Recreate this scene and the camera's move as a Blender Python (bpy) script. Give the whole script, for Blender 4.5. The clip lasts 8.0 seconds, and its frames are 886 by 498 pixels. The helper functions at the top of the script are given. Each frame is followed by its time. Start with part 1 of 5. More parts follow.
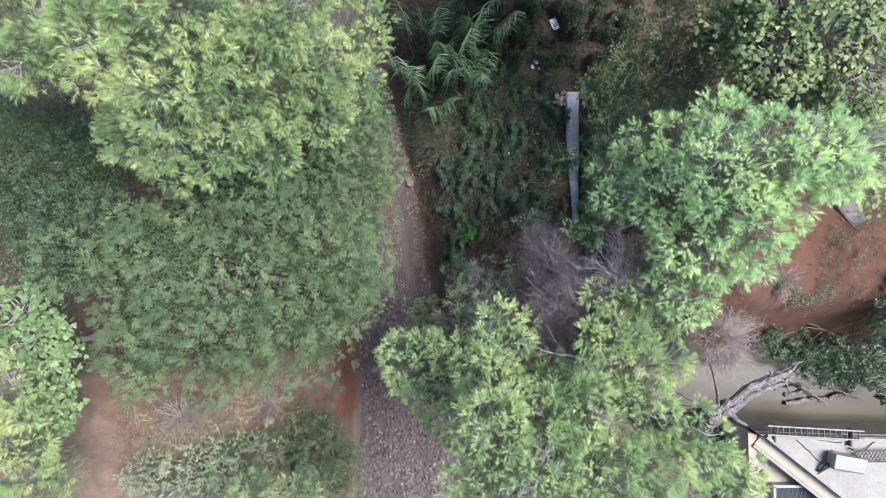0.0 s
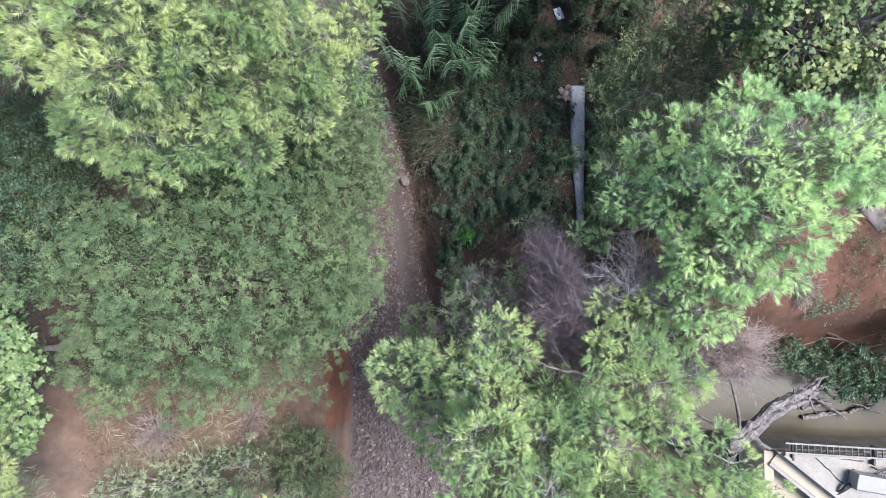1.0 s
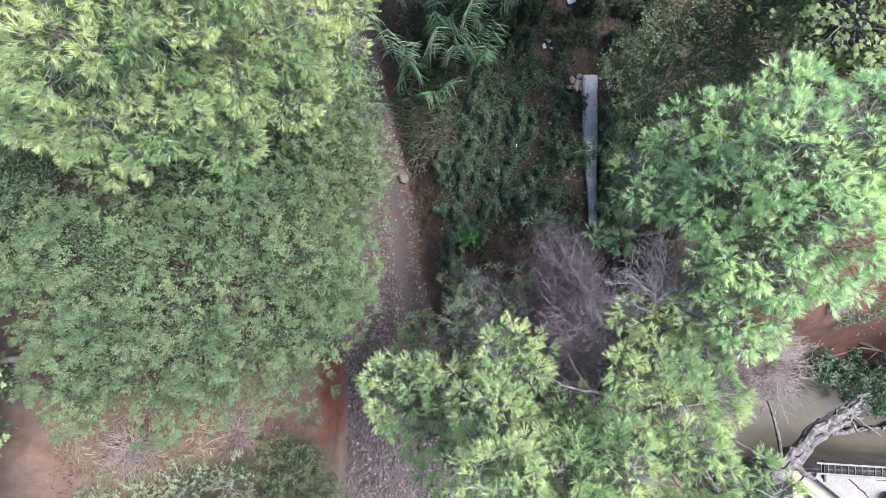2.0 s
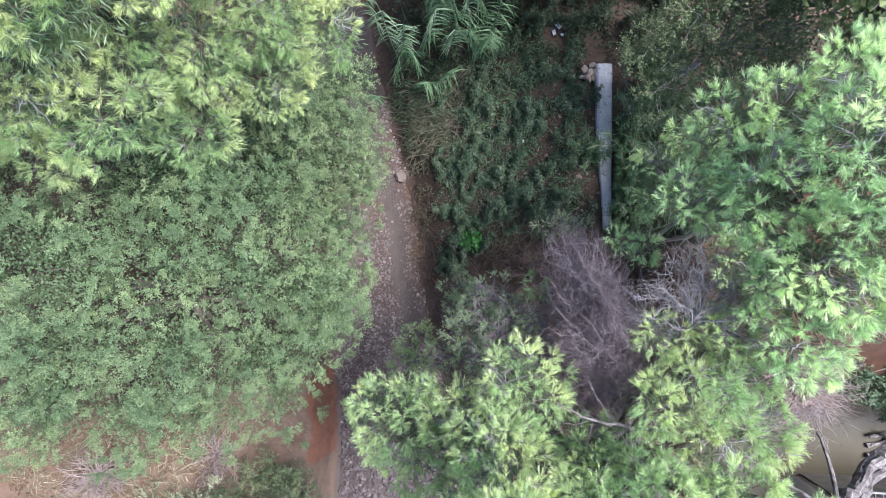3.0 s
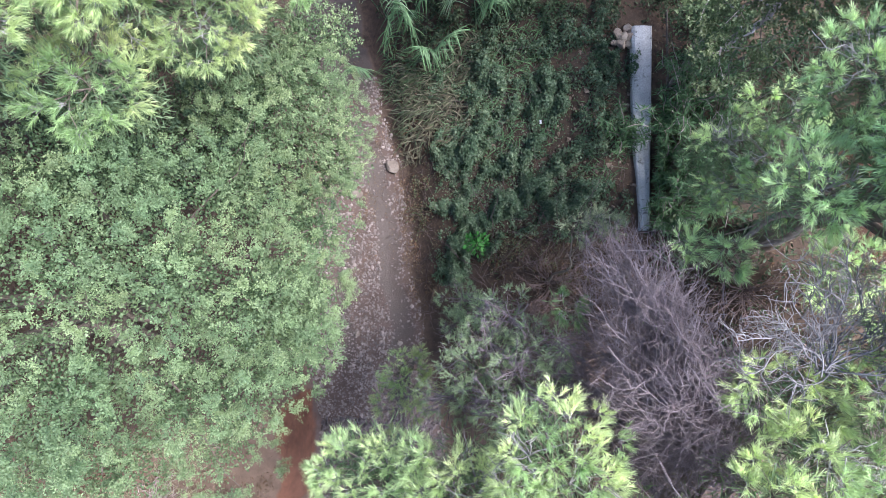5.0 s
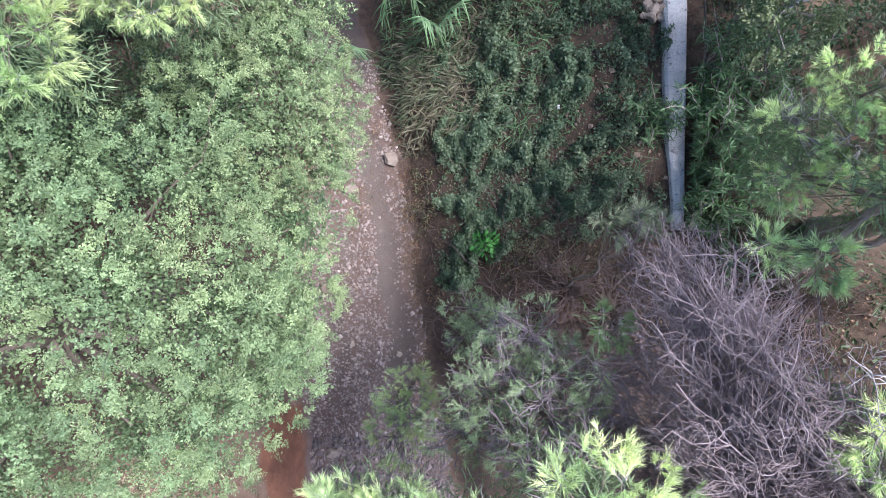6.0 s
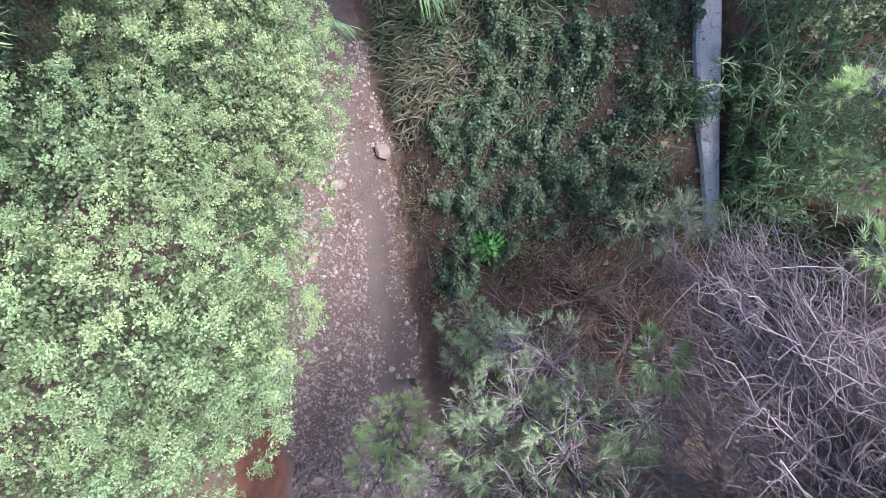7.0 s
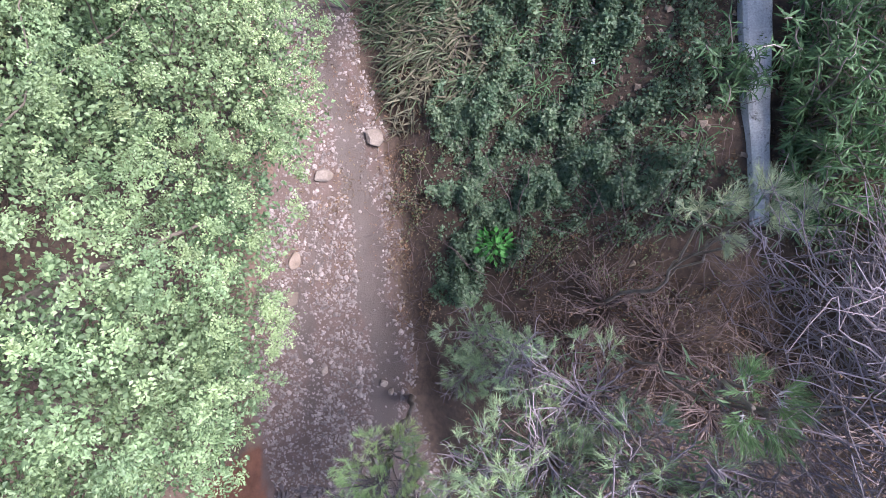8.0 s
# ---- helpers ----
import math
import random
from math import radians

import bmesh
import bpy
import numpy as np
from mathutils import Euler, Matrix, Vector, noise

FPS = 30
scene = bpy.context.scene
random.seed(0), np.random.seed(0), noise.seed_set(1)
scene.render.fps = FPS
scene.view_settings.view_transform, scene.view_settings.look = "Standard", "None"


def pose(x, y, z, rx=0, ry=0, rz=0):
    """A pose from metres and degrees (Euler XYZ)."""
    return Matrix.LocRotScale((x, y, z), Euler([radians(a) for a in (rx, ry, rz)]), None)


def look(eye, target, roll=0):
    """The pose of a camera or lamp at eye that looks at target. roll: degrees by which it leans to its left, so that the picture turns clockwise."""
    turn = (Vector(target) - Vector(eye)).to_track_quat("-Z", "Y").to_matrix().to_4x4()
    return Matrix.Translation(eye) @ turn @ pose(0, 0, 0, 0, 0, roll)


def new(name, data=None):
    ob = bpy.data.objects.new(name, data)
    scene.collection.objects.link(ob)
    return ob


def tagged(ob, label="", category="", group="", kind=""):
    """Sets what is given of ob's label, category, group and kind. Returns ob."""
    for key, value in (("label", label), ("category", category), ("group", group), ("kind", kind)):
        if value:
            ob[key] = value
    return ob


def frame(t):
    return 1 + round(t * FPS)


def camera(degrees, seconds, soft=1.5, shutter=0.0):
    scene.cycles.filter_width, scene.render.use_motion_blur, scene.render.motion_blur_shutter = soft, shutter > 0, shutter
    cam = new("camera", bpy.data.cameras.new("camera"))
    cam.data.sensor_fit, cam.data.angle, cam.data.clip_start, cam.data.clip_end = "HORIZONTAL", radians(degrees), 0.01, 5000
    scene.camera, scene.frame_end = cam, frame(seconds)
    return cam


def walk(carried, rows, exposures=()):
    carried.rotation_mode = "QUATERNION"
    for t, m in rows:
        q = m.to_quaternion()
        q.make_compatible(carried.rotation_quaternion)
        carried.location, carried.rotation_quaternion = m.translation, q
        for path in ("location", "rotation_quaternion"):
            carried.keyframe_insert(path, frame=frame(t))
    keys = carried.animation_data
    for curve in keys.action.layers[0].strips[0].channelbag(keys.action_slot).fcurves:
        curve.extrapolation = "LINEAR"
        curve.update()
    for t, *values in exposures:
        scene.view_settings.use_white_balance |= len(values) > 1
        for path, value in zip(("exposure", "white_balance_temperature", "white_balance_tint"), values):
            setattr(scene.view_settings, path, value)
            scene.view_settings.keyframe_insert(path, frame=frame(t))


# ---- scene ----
# A drone sinks straight down between the trees, looking at the ground.
cam = camera(74.0, 8.0, 0.85)
PATH = [
    (0.0, 0.000, 0.000, 21.098, -0.07, -0.04, -0.00),
    (0.5, 0.088, 0.062, 20.607, -0.04, -0.07, 0.15),
    (1.0, 0.103, 0.081, 20.033, -0.03, -0.05, 0.24),
    (1.5, 0.087, 0.096, 19.424, -0.02, -0.03, 0.30),
    (1.7, 0.080, 0.105, 19.178, -0.02, -0.02, 0.33),
    (3.0, 0.091, 0.228, 17.463, 0.04, 0.04, 0.46),
    (3.5, 0.133, 0.290, 16.804, 0.05, 0.05, 0.56),
    (4.0, 0.186, 0.313, 16.154, 0.04, 0.05, 0.66),
    (4.5, 0.169, 0.307, 15.469, 0.03, 0.05, 0.74),
    (4.7, 0.151, 0.311, 15.193, 0.03, 0.05, 0.76),
    (6.0, 0.017, 0.352, 13.346, -0.02, 0.02, 0.84),
    (6.5, 0.028, 0.376, 12.649, -0.01, -0.00, 0.87),
    (7.0, 0.058, 0.404, 11.974, 0.00, -0.02, 0.91),
    (7.5, 0.077, 0.407, 11.294, -0.00, -0.02, 0.93),
    (8.0, 0.069, 0.384, 10.602, 0.01, -0.02, 0.91),
]
EXPOSURE = [(0.0, 1.05, 6500, 9), (3.0, 1.41, 6350, 11), (4.5, 1.59, 6350, 11), (6.5, 1.95, 6400, 15), (8.0, 2.1, 6350, 18)]
walk(cam, [(t, pose(x, y, z, rx, ry, rz)) for t, x, y, z, rx, ry, rz in PATH], EXPOSURE)

# ---- light: a bright, thinly clouded day ----
SUN_ELEVATION, SUN_TURN = 62.0, 80.0
world = bpy.data.worlds.new("sky")
scene.world = world
world.use_nodes = True
sky = world.node_tree.nodes.new("ShaderNodeTexSky")
sky.sky_type, sky.sun_disc = "NISHITA", False
sky.sun_elevation, sky.sun_rotation = radians(SUN_ELEVATION), radians(SUN_TURN)
sky.air_density, sky.dust_density, sky.ozone_density = 1.0, 1.0, 1.5
world.node_tree.links.new(sky.outputs[0], world.node_tree.nodes["Background"].inputs[0])
world.node_tree.nodes["Background"].inputs[1].default_value = 0.12
sun = new("sun", bpy.data.lights.new("sun", "SUN"))
sun.data.energy, sun.data.angle, sun.data.color = 4.8, radians(30), (1.0, 0.975, 0.97)
a, e = radians(SUN_TURN), radians(SUN_ELEVATION)
sun.matrix_world = look((0, 0, 40), Vector((0, 0, 40)) - Vector((math.sin(a) * math.cos(e), math.cos(a) * math.cos(e), math.sin(e))))


# ---- materials ----
def nodes_of(name):
    m = bpy.data.materials.new(name)
    m.use_nodes = True
    return m, m.node_tree.nodes, m.node_tree.links, m.node_tree.nodes["Principled BSDF"]


def ramp(n, stops):
    r = n.new("ShaderNodeValToRGB")
    el = r.color_ramp.elements
    while len(el) < len(stops):
        el.new(0.5)
    for k, (p, c) in zip(el, stops):
        k.position, k.color = p, (*c, 1)
    return r


def noise_node(n, l, scale, detail=5.0, rough=0.55, vector=None):
    t = n.new("ShaderNodeTexNoise")
    t.inputs["Scale"].default_value, t.inputs["Detail"].default_value, t.inputs["Roughness"].default_value = scale, detail, rough
    if vector is None:
        g = n.new("ShaderNodeNewGeometry")
        vector = g.outputs["Position"]
    l.new(vector, t.inputs["Vector"])
    return t


def mixed(n, l, kind, factor, a, b):
    m = n.new("ShaderNodeMix")
    m.data_type, m.blend_type = "RGBA", kind
    for k, v in ((0, factor), (6, a), (7, b)):
        if isinstance(v, (int, float)):
            m.inputs[k].default_value = v
        elif isinstance(v, tuple):
            m.inputs[k].default_value = (*v, 1)
        else:
            l.new(v, m.inputs[k])
    return m.outputs[2]


def leaf_material(name, colours, patch=0.8, through_light=0.45, rough=0.55, patch_tint=(0.62, 0.72, 0.7), strength=0.75, sprig=9.0):
    """Foliage: every leaf has a shade of its own, over sprigs and broad patches of older and younger growth."""
    m, n, l, p = nodes_of(name)
    g = n.new("ShaderNodeNewGeometry")
    r = ramp(n, [(k / (len(colours) - 1), tuple(strength * q for q in c)) for k, c in enumerate(colours)])
    l.new(g.outputs["Random Per Island"], r.inputs[0])
    t = noise_node(n, l, patch, 3.0)
    f = ramp(n, [(0.38, (0, 0, 0)), (0.62, (1, 1, 1))])
    l.new(t.outputs["Fac"], f.inputs[0])
    dark = mixed(n, l, "MULTIPLY", 1.0, r.outputs[0], patch_tint)
    c = mixed(n, l, "MIX", f.outputs[0], dark, r.outputs[0])
    t = noise_node(n, l, sprig, 2.0)
    f = ramp(n, [(0.36, (0.72, 0.74, 0.74)), (0.64, (1.24, 1.22, 1.2))])
    l.new(t.outputs["Fac"], f.inputs[0])
    c = mixed(n, l, "MULTIPLY", 1.0, c, f.outputs[0])
    l.new(c, p.inputs["Base Color"])
    p.inputs["Roughness"].default_value = rough
    p.inputs["Specular IOR Level"].default_value = 0.35
    tr = n.new("ShaderNodeBsdfTranslucent")
    l.new(mixed(n, l, "MULTIPLY", 1.0, c, (1.0, 1.0, 0.8)), tr.inputs[0])
    mx = n.new("ShaderNodeMixShader")
    mx.inputs[0].default_value = through_light
    l.new(p.outputs[0], mx.inputs[1])
    l.new(tr.outputs[0], mx.inputs[2])
    l.new(mx.outputs[0], n["Material Output"].inputs[0])
    return m


def rough_material(name, low, high, scale=6.0, fine=60.0, rough=0.85, bump=0.3, island=0.25, metal=0.0, spots=None):
    """A weathered surface: broad stains, fine grain, relief, and a shade of its own for every piece."""
    m, n, l, p = nodes_of(name)
    broad, grain = noise_node(n, l, scale), noise_node(n, l, fine, 3.0)
    r = ramp(n, [(0.3, low), (0.7, high)])
    l.new(broad.outputs["Fac"], r.inputs[0])
    v = ramp(n, [(0.25, (0.7, 0.7, 0.7)), (0.75, (1.15, 1.15, 1.15))])
    l.new(grain.outputs["Fac"], v.inputs[0])
    c = mixed(n, l, "MULTIPLY", 1.0, r.outputs[0], v.outputs[0])
    g = n.new("ShaderNodeNewGeometry")
    o = n.new("ShaderNodeObjectInfo")
    add = n.new("ShaderNodeMath")
    add.operation = "ADD"
    l.new(g.outputs["Random Per Island"], add.inputs[0])
    l.new(o.outputs["Random"], add.inputs[1])
    w = ramp(n, [(0.0, (1 - island,) * 3), (1.0, (1 + island,) * 3)])
    half = n.new("ShaderNodeMath")
    half.operation = "MULTIPLY"
    half.inputs[1].default_value = 0.5
    l.new(add.outputs[0], half.inputs[0])
    l.new(half.outputs[0], w.inputs[0])
    c = mixed(n, l, "MULTIPLY", 1.0, c, w.outputs[0])
    if spots:
        s = noise_node(n, l, scale * 3.1, 6.0, 0.7)
        f = ramp(n, [(0.56, (0, 0, 0)), (0.68, (1, 1, 1))])
        l.new(s.outputs["Fac"], f.inputs[0])
        c = mixed(n, l, "MIX", f.outputs[0], c, spots)
    l.new(c, p.inputs["Base Color"])
    p.inputs["Roughness"].default_value, p.inputs["Metallic"].default_value = rough, metal
    b = n.new("ShaderNodeBump")
    b.inputs["Strength"].default_value, b.inputs["Distance"].default_value = bump, 0.02
    l.new(grain.outputs["Fac"], b.inputs["Height"])
    l.new(b.outputs[0], p.inputs["Normal"])
    return m


def ground_material():
    """Earth: brown soil, red clay, wet stream mud and leaf litter, told apart by where they lie."""
    m, n, l, p = nodes_of("earth")

    def layer(low, high, scale):
        t = noise_node(n, l, scale, 8.0, 0.65)
        r = ramp(n, [(0.3, tuple(0.78 * q for q in low)), (0.7, tuple(0.78 * q for q in high))])
        l.new(t.outputs["Fac"], r.inputs[0])
        return r.outputs[0]

    def mask(name, base, over, ragged):
        at = n.new("ShaderNodeAttribute")
        at.attribute_name = name
        t = noise_node(n, l, ragged, 6.0, 0.6)
        add = n.new("ShaderNodeMath")
        add.operation = "MULTIPLY_ADD"
        add.inputs[1].default_value, add.inputs[2].default_value = 0.6, -0.3
        l.new(t.outputs["Fac"], add.inputs[0])
        s = n.new("ShaderNodeMath")
        l.new(at.outputs["Fac"], s.inputs[0])
        l.new(add.outputs[0], s.inputs[1])
        f = ramp(n, [(0.35, (0, 0, 0)), (0.65, (1, 1, 1))])
        l.new(s.outputs[0], f.inputs[0])
        return mixed(n, l, "MIX", f.outputs[0], base, over), f.outputs[0]

    soil = layer((0.10, 0.066, 0.05), (0.20, 0.135, 0.104), 3.0)
    c, _ = mask("litter", soil, layer((0.046, 0.031, 0.025), (0.13, 0.085, 0.064), 9.0), 5.0)
    c, _ = mask("clay", c, layer((0.06, 0.026, 0.016), (0.145, 0.066, 0.042), 1.6), 2.5)
    c, _ = mask("red", c, layer((0.10, 0.04, 0.024), (0.22, 0.095, 0.06), 3.0), 3.0)
    c, _ = mask("bed", c, layer((0.09, 0.061, 0.054), (0.148, 0.103, 0.093), 4.0), 4.0)
    c, wet = mask("wet", c, layer((0.06, 0.04, 0.035), (0.088, 0.059, 0.052), 2.0), 3.0)
    grain = noise_node(n, l, 45.0, 6.0, 0.7)
    v = ramp(n, [(0.25, (0.72, 0.72, 0.72)), (0.75, (1.2, 1.2, 1.2))])
    l.new(grain.outputs["Fac"], v.inputs[0])
    c = mixed(n, l, "MULTIPLY", 0.8, c, v.outputs[0])
    l.new(c, p.inputs["Base Color"])
    r = ramp(n, [(0.0, (0.95, 0.95, 0.95)), (1.0, (0.5, 0.5, 0.5))])
    l.new(wet, r.inputs[0])
    l.new(r.outputs[0], p.inputs["Roughness"])
    b = n.new("ShaderNodeBump")
    b.inputs["Strength"].default_value, b.inputs["Distance"].default_value = 0.5, 0.03
    l.new(grain.outputs["Fac"], b.inputs["Height"])
    l.new(b.outputs[0], p.inputs["Normal"])
    return m


EARTH = ground_material()
NEEDLES = leaf_material("pine_needles", [(0.36, 0.43, 0.245), (0.43, 0.5, 0.29), (0.50, 0.57, 0.34), (0.59, 0.64, 0.42)], 1.1, 0.55, patch_tint=(0.55, 0.7, 0.66), strength=1.4)
NEEDLES_COOL = leaf_material("cool_pine_needles", [(0.36, 0.46, 0.27), (0.44, 0.54, 0.33), (0.52, 0.62, 0.39), (0.6, 0.68, 0.47)], 1.1, 0.55, patch_tint=(0.58, 0.72, 0.7), strength=1.5)
NEEDLES_LIGHT = leaf_material("young_pine_needles", [(0.34, 0.40, 0.205), (0.43, 0.49, 0.26), (0.51, 0.565, 0.315), (0.61, 0.65, 0.41)], 0.9, 0.55, patch_tint=(0.52, 0.68, 0.62), strength=1.3)
# Dimmer needle and leaf colours paint the shade inside the crowns.
INNER_NEEDLES = leaf_material("dark_inner_needles", [(0.2, 0.29, 0.17), (0.3, 0.4, 0.235)], 0.9, 0.3)
INNER_LEAF = leaf_material("dark_inner_leaves", [(0.135, 0.2, 0.105), (0.2, 0.275, 0.15)], 0.9, 0.25)
BROOM = leaf_material("grey_green_needles", [(0.17, 0.225, 0.145), (0.24, 0.305, 0.195), (0.30, 0.375, 0.24), (0.38, 0.42, 0.30)], 1.2, 0.5, strength=1.6)
TIP_NEEDLES = leaf_material("bright_tip_needles", [(0.22, 0.35, 0.17), (0.29, 0.43, 0.22), (0.36, 0.5, 0.28)], 1.2, 0.5)
SAGE = leaf_material("sage_needles", [(0.30, 0.34, 0.23), (0.42, 0.46, 0.33), (0.56, 0.59, 0.44)], 1.2, 0.5, strength=1.2)
OAK_LEAF = leaf_material("oak_leaves", [(0.175, 0.24, 0.125), (0.215, 0.29, 0.155), (0.255, 0.335, 0.185), (0.31, 0.385, 0.235)], 1.1, 0.45, patch_tint=(0.66, 0.76, 0.77), strength=1.02, sprig=4.0)
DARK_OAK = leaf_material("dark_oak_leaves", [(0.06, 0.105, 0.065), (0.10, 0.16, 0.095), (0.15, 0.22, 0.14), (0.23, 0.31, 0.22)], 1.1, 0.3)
BUSH_LEAF = leaf_material("bush_leaves", [(0.17, 0.235, 0.12), (0.235, 0.315, 0.165), (0.30, 0.385, 0.21), (0.38, 0.45, 0.28)], 0.9, 0.35, strength=0.85)
FIG_LEAF = leaf_material("fig_leaves", [(0.20, 0.31, 0.13), (0.28, 0.39, 0.18), (0.37, 0.48, 0.26)], 1.0, 0.35)
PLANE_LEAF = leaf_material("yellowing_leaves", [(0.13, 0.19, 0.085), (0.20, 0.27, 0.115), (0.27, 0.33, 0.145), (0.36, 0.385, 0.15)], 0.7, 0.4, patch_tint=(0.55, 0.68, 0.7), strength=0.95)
# Darker copy of the lobed leaf colours, for the unseen shade crown.
SHADE_CROWN_LEAF = leaf_material("shade_crown_leaves", [(0.09, 0.15, 0.06), (0.15, 0.22, 0.085), (0.21, 0.27, 0.105)], 1.0, 0.35)
OLIVE_LEAF = leaf_material("olive_shrub_leaves", [(0.11, 0.15, 0.08), (0.17, 0.215, 0.115), (0.24, 0.285, 0.165), (0.35, 0.36, 0.25)], 1.2, 0.35, strength=1.05)
SHRUB_LEAF = leaf_material("dull_shrub_leaves", [(0.075, 0.115, 0.055), (0.125, 0.17, 0.08), (0.19, 0.225, 0.125), (0.29, 0.27, 0.18)], 1.2, 0.25)
IVY_LEAF = leaf_material("ivy_leaves", [(0.085, 0.145, 0.09), (0.135, 0.21, 0.125), (0.195, 0.275, 0.17), (0.30, 0.37, 0.265)], 1.3, 0.3, 0.45, strength=0.76)
# Leaf greens kept very dark, standing in for deep shade under the trees.
UNDER_LEAF = leaf_material("shade_darkened_undergrowth", [(0.045, 0.075, 0.04), (0.08, 0.115, 0.06), (0.13, 0.16, 0.09)], 1.2, 0.25)
FRESH_LEAF = leaf_material("fresh_leaves", [(0.06, 0.26, 0.06), (0.10, 0.36, 0.08), (0.16, 0.46, 0.13)], 2.0, 0.35)
REED_LEAF = leaf_material("reed_leaves", [(0.12, 0.21, 0.11), (0.24, 0.35, 0.21), (0.40, 0.50, 0.36)], 1.2, 0.4, strength=0.9)
OLEANDER = leaf_material("long_dark_leaves", [(0.055, 0.105, 0.05), (0.085, 0.155, 0.075), (0.13, 0.21, 0.11)], 1.2, 0.3, strength=1.2)
DRY_BLADE = leaf_material("dry_blades", [(0.11, 0.1, 0.068), (0.2, 0.178, 0.125), (0.34, 0.305, 0.225)], 1.2, 0.2, 0.8, strength=0.6)
SLOPE_BLADE = leaf_material("sunny_dry_blades", [(0.18, 0.15, 0.10), (0.30, 0.25, 0.175), (0.44, 0.38, 0.28)], 1.2, 0.2, 0.8)
FADING_BLADE = leaf_material("fading_blades", [(0.10, 0.14, 0.075), (0.17, 0.205, 0.115), (0.28, 0.30, 0.2)], 1.2, 0.3, strength=0.62)
DRY_LEAF = leaf_material("fallen_leaves", [(0.12, 0.055, 0.035), (0.22, 0.12, 0.075), (0.30, 0.19, 0.13), (0.36, 0.28, 0.21)], 2.0, 0.1, 0.8, strength=0.62)
PINE_BARK = rough_material("pine_bark", (0.11, 0.085, 0.072), (0.23, 0.19, 0.168), 5.0, 50.0, 0.9, 0.6)
DARK_BARK = rough_material("dark_bark", (0.06, 0.05, 0.042), (0.14, 0.115, 0.10), 5.0, 50.0, 0.9, 0.5)
SILVER_TWIG = rough_material("silver_twigs", (0.2, 0.188, 0.205), (0.38, 0.36, 0.385), 5.0, 50.0, 0.85, 0.3, 0.4)
GREY_WOOD = rough_material("dead_grey_wood", (0.26, 0.225, 0.235), (0.47, 0.42, 0.435), 3.0, 45.0, 0.9, 0.4, 0.35)
BROWN_TWIG = rough_material("brown_twigs", (0.20, 0.155, 0.155), (0.38, 0.305, 0.31), 2.0, 45.0, 0.9, 0.3, 0.35)
DEAD_WOOD = rough_material("weathered_dead_branches", (0.13, 0.105, 0.126), (0.27, 0.223, 0.262), 3.0, 45.0, 0.9, 0.4, 0.25)
DARK_TWIG = rough_material("dark_brittle_twigs", (0.095, 0.074, 0.083), (0.2, 0.16, 0.18), 2.0, 45.0, 0.9, 0.3, 0.5)
FAN_WOOD = rough_material("bluish_grey_twigs", (0.115, 0.11, 0.128), (0.25, 0.238, 0.268), 4.0, 45.0, 0.9, 0.3, 0.3)
BRUSH = rough_material("brown_brush", (0.066, 0.047, 0.047), (0.17, 0.122, 0.122), 2.0, 45.0, 0.9, 0.3, 0.4)
DRY_TWIG = rough_material("dry_pinkish_twigs", (0.24, 0.185, 0.185), (0.42, 0.345, 0.34), 2.0, 45.0, 0.9, 0.3, 0.4)
PALE_WOOD = rough_material("barkless_wood", (0.03, 0.025, 0.027), (0.24, 0.215, 0.222), 12.0, 40.0, 0.85, 0.6, 0.1)
STONE = rough_material("river_stone", (0.13, 0.104, 0.099), (0.29, 0.243, 0.235), 5.0, 70.0, 0.85, 0.4, 0.55)
# Mauve stone, dimmed further to paint the shade over the lower bed.
DARK_STONE = rough_material("mauve_cobble", (0.052, 0.042, 0.044), (0.145, 0.117, 0.122), 5.0, 70.0, 0.85, 0.4, 0.55)
PINK_STONE = rough_material("pinkish_broken_stone", (0.27, 0.2, 0.165), (0.46, 0.37, 0.32), 5.0, 40.0, 0.9, 0.6, 0.2)
COBBLE = rough_material("earthy_cobble", (0.13, 0.095, 0.075), (0.24, 0.185, 0.155), 5.0, 70.0, 0.9, 0.4, 0.4)
BOULDER = rough_material("pale_rock", (0.15, 0.118, 0.102), (0.27, 0.225, 0.2), 4.0, 35.0, 0.9, 0.7, 0.15)
# Wall tone is lifted for its shade, ledge tone dimmed for full sun.
WALL_CONCRETE = rough_material("mossy_shade_lifted_concrete", (0.42, 0.408, 0.43), (0.58, 0.565, 0.59), 2.6, 40.0, 0.85, 0.35, 0.05, spots=(0.11, 0.105, 0.10))
CONCRETE = rough_material("old_sun_dimmed_concrete", (0.20, 0.192, 0.203), (0.29, 0.282, 0.297), 2.2, 40.0, 0.85, 0.25, 0.05, spots=(0.13, 0.118, 0.115))
PLASTER = rough_material("white_plaster", (0.22, 0.206, 0.198), (0.27, 0.256, 0.247), 1.6, 30.0, 0.8, 0.15, 0.04, spots=(0.2, 0.18, 0.17))
CREAM = rough_material("cream_render", (0.29, 0.25, 0.2), (0.36, 0.32, 0.265), 1.4, 30.0, 0.85, 0.2, 0.04)
# Render colour dimmed for the shade on the wall facing the water.
SHADE_RENDER = rough_material("shade_toned_render", (0.12, 0.105, 0.085), (0.2, 0.175, 0.15), 3.0, 40.0, 0.9, 0.3, 0.05)
STEEL = rough_material("galvanised_steel", (0.10, 0.096, 0.098), (0.16, 0.155, 0.158), 7.0, 60.0, 0.5, 0.1, 0.1, 0.3)
RUST = rough_material("rusty_iron", (0.045, 0.036, 0.034), (0.10, 0.078, 0.07), 9.0, 60.0, 0.8, 0.3, 0.1)
BLACK = rough_material("black_plastic", (0.015, 0.015, 0.016), (0.03, 0.03, 0.032), 9.0, 60.0, 0.5, 0.1, 0.1)
